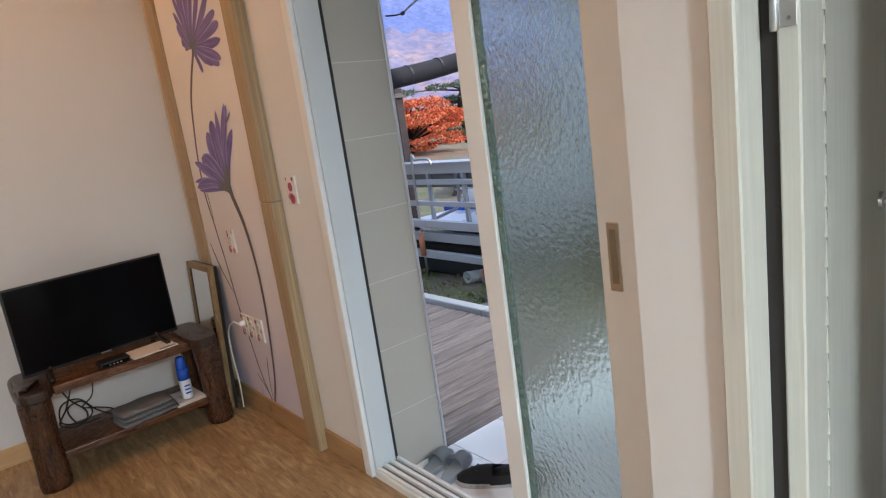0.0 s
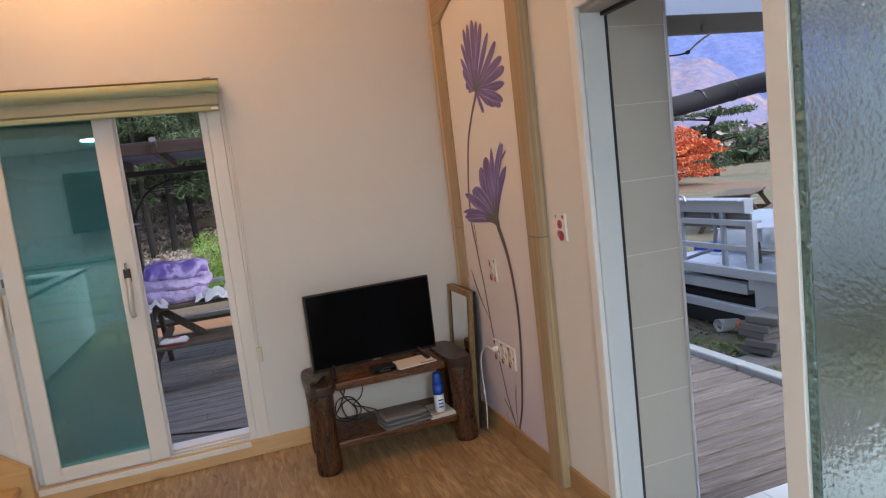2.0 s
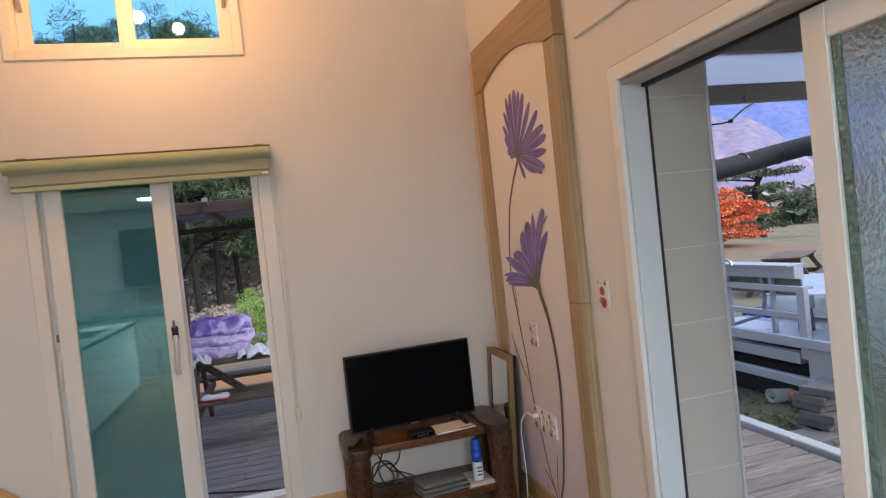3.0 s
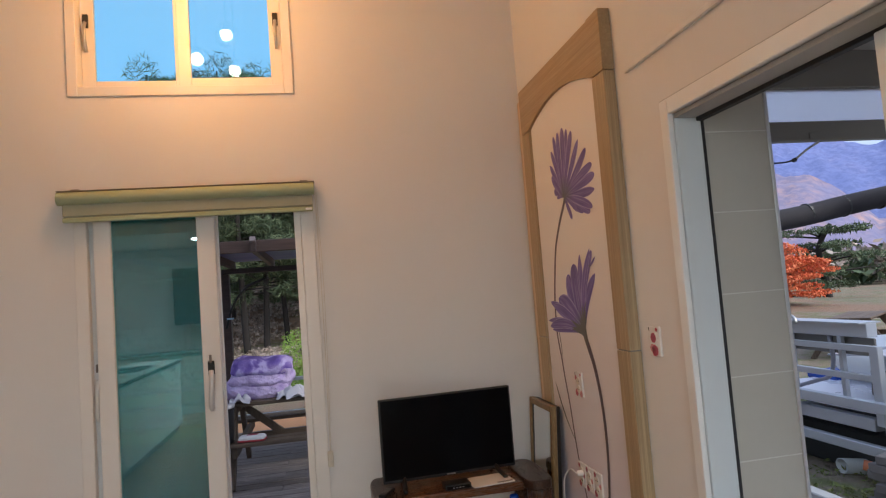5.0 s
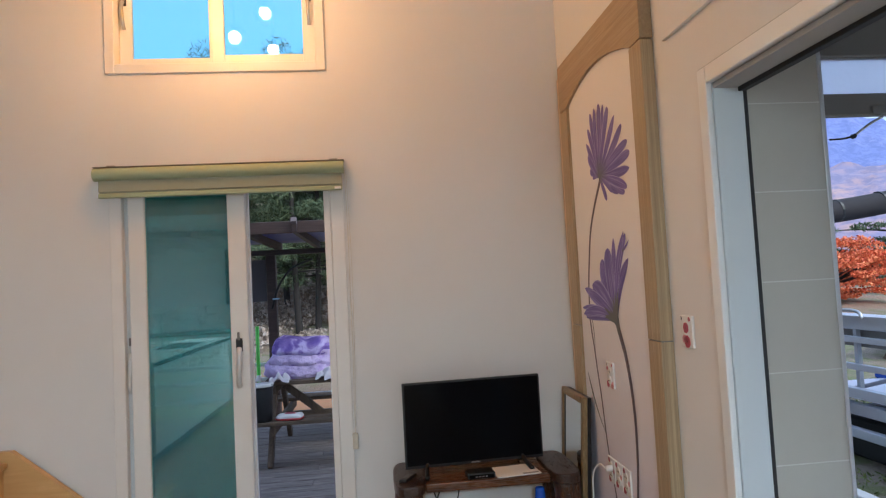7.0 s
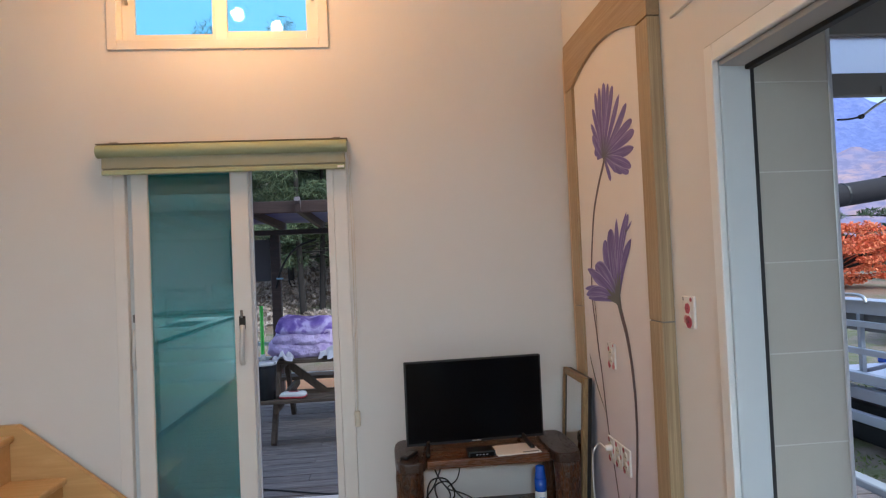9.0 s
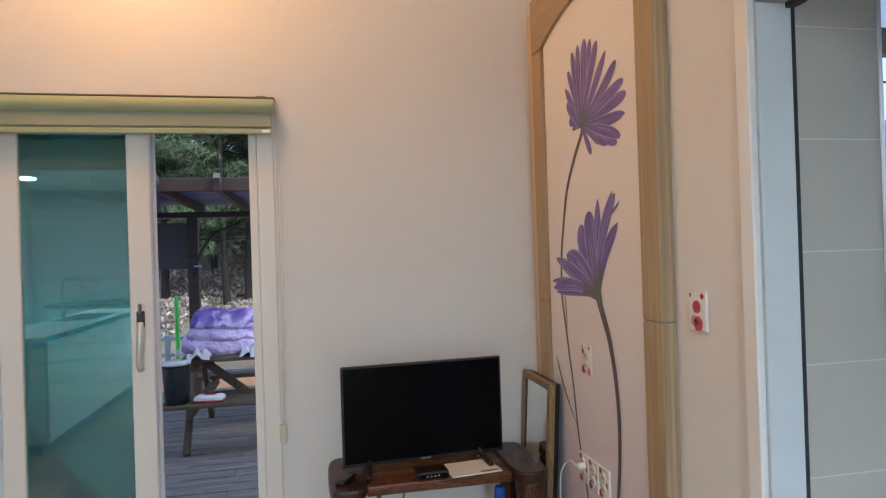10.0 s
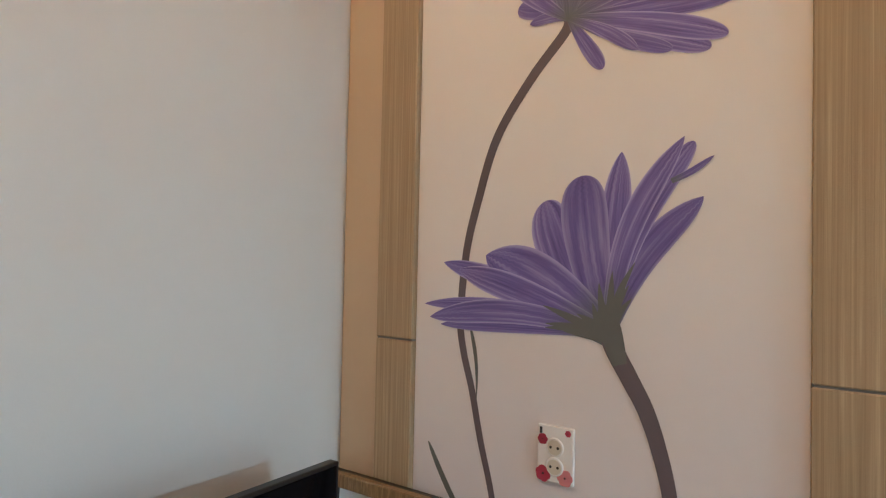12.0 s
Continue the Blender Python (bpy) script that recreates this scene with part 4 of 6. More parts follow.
part("lead", tube([(-0.035, 0, 0.0), (-0.05, 0.05, 0.01), (-0.06, 0.12, -0.06), (-0.055, 0.15, -0.2), (-0.05, 0.15, -0.36), (-0.05, 0.17, -0.52)], 0.0036, 8), PLATE, lead, "", True)

# short pine stair to the landing
PINE_P = wood("varnished_pine", (0.56, 0.345, 0.135), (0.74, 0.50, 0.235), "x", 0.7, 0.35, 1.0, "object")
stair = thing("pine_stair", -1.30, 4.10, 0.0, "short varnished pine stair rising to a landing", "stair")
bm = bmesh.new()
prof = [(0.04, 0.0), (0.04, 0.242), (-0.525, 0.700), (-2.40, 0.700), (-2.40, 0.40), (-0.72, 0.40), (-0.23, 0.0)]
f = bm.faces.new([bm.verts.new((x, -0.002, z)) for x, z in prof])
e = bmesh.ops.extrude_face_region(bm, geom=[f])
bmesh.ops.translate(bm, verts=[v for v in e["geom"] if isinstance(v, bmesh.types.BMVert)], vec=(0, -0.04, 0))
bmesh.ops.recalc_face_normals(bm, faces=bm.faces[:])
part("wall_stringer", bm, PINE_P, stair)
for k, (x1, z1) in enumerate(((-0.010, 0.164), (-0.272, 0.406))):
    part("tread", box(x1 - 0.30, x1, -0.95, -0.0425, z1 - 0.034, z1, 0.010, None, 3), PINE_P, stair)
    part("riser", box(x1 - 0.045, x1 - 0.025, -0.94, -0.0425, z1 - 0.21 if k else 0.0, z1 - 0.035), PINE_P, stair)
part("landing", box(-2.40, -0.535, -0.95, -0.0425, 0.614, 0.648, 0.010, None, 3), PINE_P, stair)
part("riser", box(-0.58, -0.56, -0.94, -0.0425, 0.407, 0.613), PINE_P, stair)
for px, py in ((-2.3, -0.9), (-0.6, -0.9), (-2.3, -0.1)):
    part("post", box(px - 0.04, px + 0.04, py - 0.04, py + 0.04, 0.0, 0.613, 0.004), PINE_P, stair)

# pendant of wire-caged bulbs near the upper window
BULB = Nodes("lit_bulb")
BULB.b.inputs["Emission Color"].default_value = (1.0, 0.80, 0.52, 1)
BULB.b.inputs["Emission Strength"].default_value = 30.0
BULB = BULB.done((0.9, 0.85, 0.75), 0.3)
BRONZE = paint("dark_bronze_wire", (0.06, 0.045, 0.035), 0.4, 0.1, 60, 0.03, 0.6)
pendant = thing("pendant_lamp", -0.60, 3.60, Z_TOP, "pendant lamp of three wire-caged lit bulbs", "pendant lamp")
part("ceiling_rose", cyl(0.09, 0.11, -0.03, 0.0, 28, None, None, 0.004), BRONZE, pendant, "", True)
for (bx, by, bz) in BULBS:
    lx, ly, lz = bx + 0.60, by - 3.60, bz - Z_TOP
    arm = part("cord", tube([(0.0, 0.0, -0.03), (lx * 0.4, ly * 0.4, -0.15), (lx, ly, -0.3), (lx, ly, lz + 0.085)], 0.004, 6), BRONZE, pendant, "", True)
    part("lamp_holder", cyl(0.018, 0.014, lz + 0.035, lz + 0.085, 14, None, Matrix.Translation((lx, ly, 0)), 0.002), BRONZE, arm, "", True)
    bm = bmesh.new()
    bmesh.ops.create_uvsphere(bm, u_segments=16, v_segments=10, radius=0.042, matrix=Matrix.Translation((lx, ly, lz)))
    part("bulb", bm, BULB, arm, "glowing warm bulb", True).visible_shadow = False
    bm = bmesh.new()
    for k in range(6):
        a = k * math.pi / 6
        tube([(lx + 0.085 * math.cos(a) * math.sin(t * 0.5236), ly + 0.085 * math.sin(a) * math.sin(t * 0.5236), lz + 0.085 * math.cos(t * 0.5236)) for t in range(13)], 0.0016, 5, bm)
    for zz in (-0.05, 0.0, 0.05):
        rr = math.sqrt(0.085 ** 2 - zz ** 2)
        tube([(lx + rr * math.cos(0.5236 * t), ly + rr * math.sin(0.5236 * t), lz + zz) for t in range(13)], 0.0016, 5, bm)
    part("wire_cage", bm, BRONZE, arm)
# round fittings under the added slab; only the first is known, two are fills
PANEL = Nodes("lit_diffuser")
PANEL.b.inputs["Emission Color"].default_value = (0.9, 0.97, 1.0, 1)
PANEL.b.inputs["Emission Strength"].default_value = 14.0
PANEL = PANEL.done((0.9, 0.9, 0.9), 0.4)
for x, y, power in DOWN_AND_FILL:
    cl = thing("ceiling_light", x, y, 2.5, "small round white downlight, switched on; one known, two added as fill", "ceiling light", group="ceiling downlights")
    part("frame", cyl(0.15, 0.14, -0.05, 0.0, 32, None, None, 0.004), WHITE, cl, "", True)
    part("diffuser", cyl(0.12, 0.12, -0.056, -0.051, 32), PANEL, cl, "glowing white diffuser")

# shoes on the porch tiles
SHOE_G = paint("grey_rubber", (0.30, 0.325, 0.34), 0.6, 0.08, 120, 0.1)
SHOE_B = paint("black_foam_rubber", (0.02, 0.02, 0.022), 0.6, 0.1, 120, 0.1)
SOLE = paint("pale_sole_rubber", (0.42, 0.38, 0.35), 0.7, 0.08, 120, 0.1)


def sole_outline(l, w, n=28):
    out = []
    for k in range(n):
        a = 6.28318 * k / n
        u = math.cos(a)
        wd = w / 2 * (0.86 + 0.16 * u + 0.10 * math.cos(2 * a))
        out.append((u * l / 2, math.sin(a) * wd))
    return out


def sole_mesh(l, w, h):
    bm = bmesh.new()
    f = bm.faces.new([bm.verts.new((x, y, 0)) for x, y in sole_outline(l, w)])
    e = bmesh.ops.extrude_face_region(bm, geom=[f])
    bmesh.ops.translate(bm, verts=[v for v in e["geom"] if isinstance(v, bmesh.types.BMVert)], vec=(0, 0, h))
    bmesh.ops.recalc_face_normals(bm, faces=bm.faces[:])
    bmesh.ops.bevel(bm, geom=[q for q in bm.edges if abs(q.verts[0].co.z - q.verts[1].co.z) < 1e-4], offset=0.005, segments=2, profile=0.5, affect="EDGES")
    return bm


def upper(l, w, h, s0, s1, thick=0.006, closed_toe=True):
    """A vaulted shoe upper over the sole from s0 to s1 of its length."""
    bm = bmesh.new()
    rows = []
    n, m = 12, 10
    for i in range(m + 1):
        s = s0 + (s1 - s0) * i / m
        u = 2 * s - 1
        a = math.acos(max(-1, min(1, u)))
        half = abs(math.sin(a)) * w / 2 * (0.86 + 0.16 * u + 0.10 * math.cos(2 * a)) * 0.98
        top = h * (1 - max(0.0, (s - 0.45) / 0.58) ** 2 * (0.75 if closed_toe else 0.25))
        rows.append([bm.verts.new((u * l / 2, -half * math.cos(math.pi * k / n), 0.012 + top * math.sin(math.pi * k / n) ** 0.7)) for k in range(n + 1)])
    for a, b in zip(rows, rows[1:]):
        for k in range(n):
            bm.faces.new((a[k], a[k + 1], b[k + 1], b[k]))
    bmesh.ops.solidify(bm, geom=bm.faces[:], thickness=thick)
    bmesh.ops.recalc_face_normals(bm, faces=bm.faces[:])
    return bm


def clog(x, y, rz):
    s = thing("clog", x, y, -0.049, "black perforated rubber clog on the white porch tiles", "shoe", rz, "shoes at the door")
    part("sole", sole_mesh(0.285, 0.108, 0.026), SOLE, s, "pale rubber sole")
    up = part("upper", upper(0.28, 0.110, 0.075, 0.42, 0.985), SHOE_B, s, "", True)
    bm = bmesh.new()
    for k in range(14):
        a = math.pi * k / 13 - math.pi / 2
        px, py = -0.01 - 0.125 * math.cos(a), 0.047 * math.sin(a)
        bm.verts.new((px, py, 0.02))
        bm.verts.new((px, py, 0.062))
    bm.verts.ensure_lookup_table()
    for k in range(13):
        bm.faces.new((bm.verts[2 * k], bm.verts[2 * k + 2], bm.verts[2 * k + 3], bm.verts[2 * k + 1]))
    bmesh.ops.solidify(bm, geom=bm.faces[:], thickness=0.006)
    part("heel_wall", bm, SHOE_B, s, "", True)
    for k in range(6):
        part("vent_hole", cyl(0.006, 0.006, 0, 0.002, 10, None, pose(0.045 + 0.026 * (k // 3), -0.022 + 0.022 * (k % 3), 0.0765 - 0.010 * (k // 3) - 0.004 * (k % 3 != 1))), RUBBER, up)
    return s


def slipper(x, y, rz, rx=0):
    s = thing("slipper", x, y, -0.049, "grey rubber slide slipper on the porch tiles", "shoe", rz, "shoes at the door")
    part("sole", sole_mesh(0.265, 0.098, 0.024), SHOE_G, s)
    part("strap", upper(0.262, 0.104, 0.055, 0.50, 0.82, 0.005, False), SHOE_G, s, "broad grey strap", True)
    return s


clog(1.615, 2.06, 128)
clog(1.70, 1.955, 118)
slipper(1.548, 2.335, 18)
slipper(1.580, 2.238, 21)

# kitchen side behind the walk, seen in the dark glass
cab = thing("wall_cabinet", -1.75, -2.58, 1.30, "dark teal kitchen wall cabinet hung over the counter", "cabinet")
DARKLAM = paint("dark_teal_laminate", (0.05, 0.09, 0.095), 0.35, 0.08, 40, 0.02)
part("body", box(-0.5, 0.5, 0.0, 0.32, 0.0, 0.86, 0.003), DARKLAM, cab)
for sx in (-0.25, 0.25):
    d = part("door", box(sx - 0.245, sx + 0.245, 0.321, 0.339, 0.004, 0.856, 0.002), DARKLAM, cab)
    part("handle", box(sx - 0.05, sx + 0.05, 0.340, 0.356, 0.02, 0.03, 0.002), STEEL, d)
counter = thing("kitchen_counter", -1.9, -2.58, 0.0, "pale kitchen counter with a steel tap along the wall", "counter")
part("body", box(-1.5, 1.5, 0.0, 0.58, 0.0, 0.86, 0.003), PVC, counter)
part("worktop", box(-1.52, 1.52, 0.0, 0.62, 0.861, 0.90, 0.004), GREY_BEAM, counter)
part("tap", tube([(0.2, 0.1, 0.90), (0.2, 0.1, 1.15), (0.2, 0.2, 1.22), (0.2, 0.3, 1.12)], 0.014, 8), STEEL, counter, "", True)

island = thing("kitchen_island", -2.15, 0.65, 0.0, "white kitchen island with a dark worktop and inset sink", "kitchen island")
part("body", box(-0.27, 0.27, -1.35, 1.35, 0.08, 0.86, 0.003), PVC, island)
part("plinth", box(-0.23, 0.23, -1.33, 1.33, 0.0, 0.079), GREY_BEAM, island)
for k in range(4):
    d = part("door", box(0.271, 0.289, -1.34 + 0.672 * k, -0.676 + 0.672 * k, 0.10, 0.85, 0.002), PVC, island)
    part("handle", box(0.290, 0.305, -1.06 + 0.672 * k, -0.94 + 0.672 * k, 0.80, 0.812, 0.002), STEEL, d)
part("worktop", box(-0.30, 0.30, -1.39, 1.39, 0.861, 0.90, 0.004), PVC, island)
part("edge_band", box(0.3005, 0.306, -1.39, 1.39, 0.862, 0.899), RUBBER, island, "dark worktop edge")
part("sink", box(-0.20, 0.16, -0.75, 0.0, 0.9005, 0.904, 0.001), RUBBER, island, "dark inset sink")
part("tap", tube([(-0.22, -0.38, 0.90), (-0.22, -0.38, 1.22), (-0.16, -0.38, 1.30), (-0.06, -0.38, 1.28), (-0.03, -0.38, 1.18)], 0.014, 8), STEEL, island, "tall bent steel tap", True)

# ---- outdoors ----
def ground_height(x, y):
    h = -0.16
    if y > 9.5:
        d = y - 9.5
        h += 0.09 * d if d < 8 else 0.72 + (d - 8) * 0.28
        h = min(h, 9.0)
    if x > 9:
        h = min(h, -0.16 + max(0.0, (y - 9.5)) * 0.09 * max(0.0, 1 - (x - 9) / 14))
    return h + 0.02 * noise.noise((x * 0.7, y * 0.7, 0))


def axis_steps(*spans):
    out = []
    for a, b, n in spans:
        out += [a + (b - a) * k / n for k in range(n)]
    return out + [spans[-1][1]]


EARTH = Nodes("grass_and_leaf_litter")
e1, e2, e3 = EARTH.noise(0.35, 5), EARTH.noise(3.5, 6), EARTH.noise(28, 5)
ec = EARTH.mix(EARTH.ramp(e2, [(0.42, (0, 0, 0)), (0.58, (1, 1, 1))]), (0.22, 0.19, 0.15), (0.11, 0.15, 0.045))
ec = EARTH.mix(EARTH.ramp(e1, [(0.45, (0, 0, 0)), (0.62, (1, 1, 1))]), ec, (0.25, 0.155, 0.10))
ec = EARTH.mix(EARTH.math("MULTIPLY", e3, 0.5), ec, (0.28, 0.21, 0.15))
EARTH.bump(EARTH.math("ADD", e2, e3), 0.8, 0.05)
EARTH = EARTH.done(ec, 0.95)
xs = axis_steps((-900, -60, 6), (-60, -8, 10), (-8, 12, 26), (12, 60, 14), (60, 900, 6))
ys = axis_steps((-900, -40, 6), (-40, 2, 8), (2, 30, 40), (30, 80, 14), (80, 900, 6))
bm = bmesh.new()
gv = [[bm.verts.new((x, y, ground_height(x, y) if abs(x) < 70 and -45 < y < 90 else (9.0 if y > 60 and x < 5 else -0.16))) for y in ys] for x in xs]
for i in range(len(xs) - 1):
    for j in range(len(ys) - 1):
        bm.faces.new((gv[i][j], gv[i + 1][j], gv[i + 1][j + 1], gv[i][j + 1]))
house_pad = tagged(link(bm, "ground", EARTH, None, "", True), kind="structure")
house_pad.location.z = -0.04
SAND = Nodes("orange_clay_yard")
sc = SAND.mix(SAND.noise(1.3, 5), (0.68, 0.28, 0.10), (0.80, 0.41, 0.19))
sc = SAND.mix(SAND.math("MULTIPLY", SAND.noise(45, 4), 0.4), sc, (0.36, 0.20, 0.12))
SAND.bump(SAND.noise(45, 4), 0.5, 0.02)
SAND = SAND.done(sc, 0.95)
structure("road_yard", box(-9, 6, 8.95, 11.4, -0.6, -0.135), SAND, "orange clay yard behind the deck")

# deck boards
# the base slabs are black to put the shade of the gaps in colour
deck = structure("floor_deck", box(-3.2, 3.19, 4.36, 8.88, -0.28, -0.19), RUBBER, "weathered grey-brown timber deck")
sub("deck_base", box(1.70, 3.19, 2.464, 4.358, -0.28, -0.19), RUBBER, deck)
board_mesh = {}


def deck_board(x0, x1, y):
    ln = round(x1 - x0, 3)
    if ln not in board_mesh:
        me = bpy.data.meshes.new("board")
        b = box(0, ln - 0.004, 0, 0.1285, -0.026, 0.0, 0.003)
        b.to_mesh(me)
        b.free()
        me.materials.append(DECK)
        board_mesh[ln] = me
    o = new("board", board_mesh[ln])
    o.parent, o.location = deck, (x0, y, -0.09 - 0.003 * random.random())
    o.rotation_euler = (radians(random.uniform(-0.4, 0.4)), 0, 0)


for k in range(13):
    deck_board(1.705, 3.19, 2.468 + 0.1455 * k)
for k in range(31):
    y = 4.365 + 0.1455 * k
    cut = (-0.45, -1.6, 0.7)[k % 3]
    deck_board(-3.2, cut, y)
    deck_board(cut, 3.19, y)
KERB = paint("concrete_edging", (0.42, 0.43, 0.44), 0.8, 0.08, 60, 0.3)
for k in range(8):
    kb = structure("kerb", box(3.20, 3.30, 2.0 + 0.9 * k, 2.894 + 0.9 * k, -0.30, -0.052, 0.008), KERB, "pale concrete edging along the deck")
sill_out = structure("window_sill_outer", box(-1.30, -0.035, 4.345, 4.50, -0.06, 0.05, 0.006), PVC, "white outer step below the patio door")

# picnic table and what lies on it
OLDWOOD = wood("old_oiled_timber", (0.075, 0.05, 0.032), (0.22, 0.15, 0.095), "x", 1.5, 0.6, 0.4, "object", 10.0, 0.4)
OLDWOOD_Y = wood("old_oiled_timber_upright", (0.075, 0.05, 0.032), (0.20, 0.135, 0.085), "z", 1.5, 0.6, 0.4, "object", 8.0, 0.4)
table = thing("picnic_table", -0.20, 6.85, -0.09, "old brown timber picnic table with benches on the deck", "picnic table", group="picnic tables")
for k in range(4):
    part("top_plank", box(-0.78, 0.78, -0.315 + 0.16 * k, -0.163 + 0.16 * k, 0.675, 0.712, 0.006), OLDWOOD, table)
for sy in (-1, 1):
    for k in range(2):
        a = sy * (0.535 + 0.125 * k)
        part("seat_plank", box(-0.86, 0.86, a - 0.06, a + 0.06, 0.385, 0.42, 0.006), OLDWOOD, table)
for sx in (-0.68, 0.62):
    for sy in (-1, 1):
        part("leg", bar((sx, sy * 0.62, 0.0), (sx, sy * 0.20, 0.675), 0.045, 0.085), OLDWOOD_Y, table)
    part("cross_bar", bar((sx + 0.045, -0.70, 0.34), (sx + 0.045, 0.70, 0.34), 0.04, 0.085), OLDWOOD_Y, table)
    part("cleat", bar((sx, -0.30, 0.635), (sx, 0.30, 0.635), 0.04, 0.075), OLDWOOD_Y, table)
    part("brace", bar((sx + 0.06, 0.0, 0.63), (sx + (0.42 if sx < 0 else -0.42), 0.0, 0.33), 0.04, 0.07), OLDWOOD_Y, table)
part("stretcher", bar((-0.66, 0.0, 0.335), (0.64, 0.0, 0.335), 0.04, 0.07), OLDWOOD, table)
copy_thing(table, pose(9.2, 9.9, -0.17, 0, 0, 35))

QUILT = Nodes("lilac_quilt")
qw = QUILT.voronoi(9.0)
qc = QUILT.mix(QUILT.ramp(QUILT.noise(9, 5), [(0.38, (0, 0, 0)), (0.6, (1, 1, 1))]), (0.36, 0.24, 0.58), (0.64, 0.50, 0.78))
qc = QUILT.mix(QUILT.ramp(qw.outputs["Distance"], [(0.25, (0, 0, 0)), (0.4, (0.45,) * 3)]), qc, (0.66, 0.56, 0.76))
QUILT.bump(QUILT.math("ADD", QUILT.noise(14, 4), qw.outputs["Distance"]), 0.9, 0.04)
QUILT = QUILT.done(qc, 0.9)
QUILT_D = Nodes("violet_quilt_back")
qn = QUILT_D.noise(5, 3, None, 0.5, 1.5)
qd = QUILT_D.ramp(qn, [(0.40, (0.16, 0.10, 0.38)), (0.50, (0.28, 0.19, 0.52)), (0.60, (0.56, 0.47, 0.76))])
QUILT_D.bump(QUILT_D.noise(16, 4), 0.7, 0.02)
QUILT_D = QUILT_D.done(qd, 0.9)


def fold(w, d, h, seed):
    """A soft folded layer with a bulging rim."""
    bm = bmesh.new()
    n, m = 40, 12
    rings = []
    for k in range(m + 1):
        t = math.pi * k / m
        z = h * (0.5 - 0.5 * math.cos(t))
        out = 1.0 - (0.10 if k < m / 2 else 0.34) * (1 - math.sin(t)) ** 1.2
        ring = []
        for j in range(n):
            a = 6.28318 * j / n
            c, s = math.cos(a), math.sin(a)
            px = w / 2 * abs(c) ** 0.62 * (1 if c > 0 else -1)
            py = d / 2 * abs(s) ** 0.55 * (1 if s > 0 else -1)
            wob = 1 + 0.15 * noise.noise((c * 1.5 + seed, s * 1.5, k * 0.25)) + 0.045 * noise.noise((c * 4, s * 4 + seed, k * 0.5))
            ring.append(bm.verts.new((px * out * wob, py * out * wob, z + 0.46 * h * noise.noise((px * 5, py * 5, seed)) * math.sin(t / 2))))
        rings.append(ring)
    for a, b in zip(rings, rings[1:]):
        for j in range(n):
            bm.faces.new((a[j], a[(j + 1) % n], b[(j + 1) % n], b[j]))
    bm.faces.new(rings[0][::-1])
    top = bm.verts.new((0, 0, h * 1.12))
    for j in range(n):
        bm.faces.new((rings[-1][j], rings[-1][(j + 1) % n], top))
    return bm


quilt = thing("folded_quilt", -0.665, 6.87, 0.622, "thick folded lilac and violet quilts piled on the picnic table", "quilt")
for k, (w, h, z, m, dx) in enumerate(((0.64, 0.17, 0.0, QUILT, -0.01), (0.62, 0.15, 0.115, QUILT, 0.01), (0.56, 0.15, 0.215, QUILT_D, 0.03))):
    q = part("quilt_layer", fold(w, 0.46, h, 3.1 * k + 1), m, quilt, "", True)
    q.location = (dx, 0, z)
LINEN = paint("white_printed_linen", (0.66, 0.62, 0.65), 0.9, 0.12, 30, 0.5)
cloth = thing("crumpled_cloth", -0.31, 6.64, 0.622, "crumpled white printed cloths beside the quilts", "cloth")
for k, (cx, cy, r) in enumerate(((-0.05, -0.02, 0.13), (0.10, 0.02, 0.15), (0.02, -0.10, 0.11), (-0.50, -0.12, 0.09))):
    bm = bmesh.new()
    bmesh.ops.create_grid(bm, x_segments=22, y_segments=22, size=r)
    for v in bm.verts:
        p = v.co.copy()
        f = max(0.0, 1 - (p.length / r / 1.3) ** 2)
        v.co.z = 0.004 + 0.09 * f * abs(noise.noise((p.x * 11 + k * 5, p.y * 11, 0.3))) * 2.0 + 0.025 * f
        v.co.x += cx + 0.02 * noise.noise((p.x * 9, p.y * 9, k + 4.0))
        v.co.y += cy + 0.02 * noise.noise((p.x * 9, p.y * 9, k + 9.0))
    bmesh.ops.solidify(bm, geom=bm.faces[:], thickness=0.003)
    part("cloth_fold", bm, LINEN, cloth, "", True)
bin_ = thing("bin_bucket", -0.935, 6.225, 0.331, "black plastic bin lined with a white bag on the bench", "bin")
part("body", cyl(0.088, 0.105, 0.0, 0.30, 28, None, None, 0.004), BLACK, bin_, "", True)
part("rim", cyl(0.109, 0.110, 0.285, 0.305, 28, None, None, 0.003), BLACK, bin_, "", True)
bm = cyl(0.100, 0.112, 0.295, 0.325, 28)
for v in bm.verts:
    v.co.z += 0.012 * noise.noise(v.co * 30)
part("bag_liner", bm, PAPER, bin_, "crinkled white bag", True)
wipes = thing("wipes_packet", -0.69, 6.21, 0.331, "white and red packet of wipes lying on the bench", "packet", -8)
part("packet", pillow(0.24, 0.13, 0.055, 16, 0.75, 0.006, 3), PAPER, wipes, "", True)
part("red_band", pillow(0.245, 0.135, 0.026, 16, 0.75, 0.004, 3), paint("red_print", (0.55, 0.05, 0.06), 0.4), wipes, "", True)
part("red_label", box(-0.04, 0.05, -0.03, 0.03, 0.052, 0.0575, 0.002), ROSE, wipes)

dcable = thing("black_cable", -0.5, 5.0, -0.088, "thin black cable lying across the deck boards", "cable")
part("lead", tube([(-0.9, 0.26, 0.004), (-0.45, 0.16, 0.004), (-0.1, 0.03, 0.004), (0.25, -0.11, 0.004), (0.7, -0.22, 0.004), (1.6, -0.3, 0.004)], 0.006, 6), BLACK, dcable, "", True)

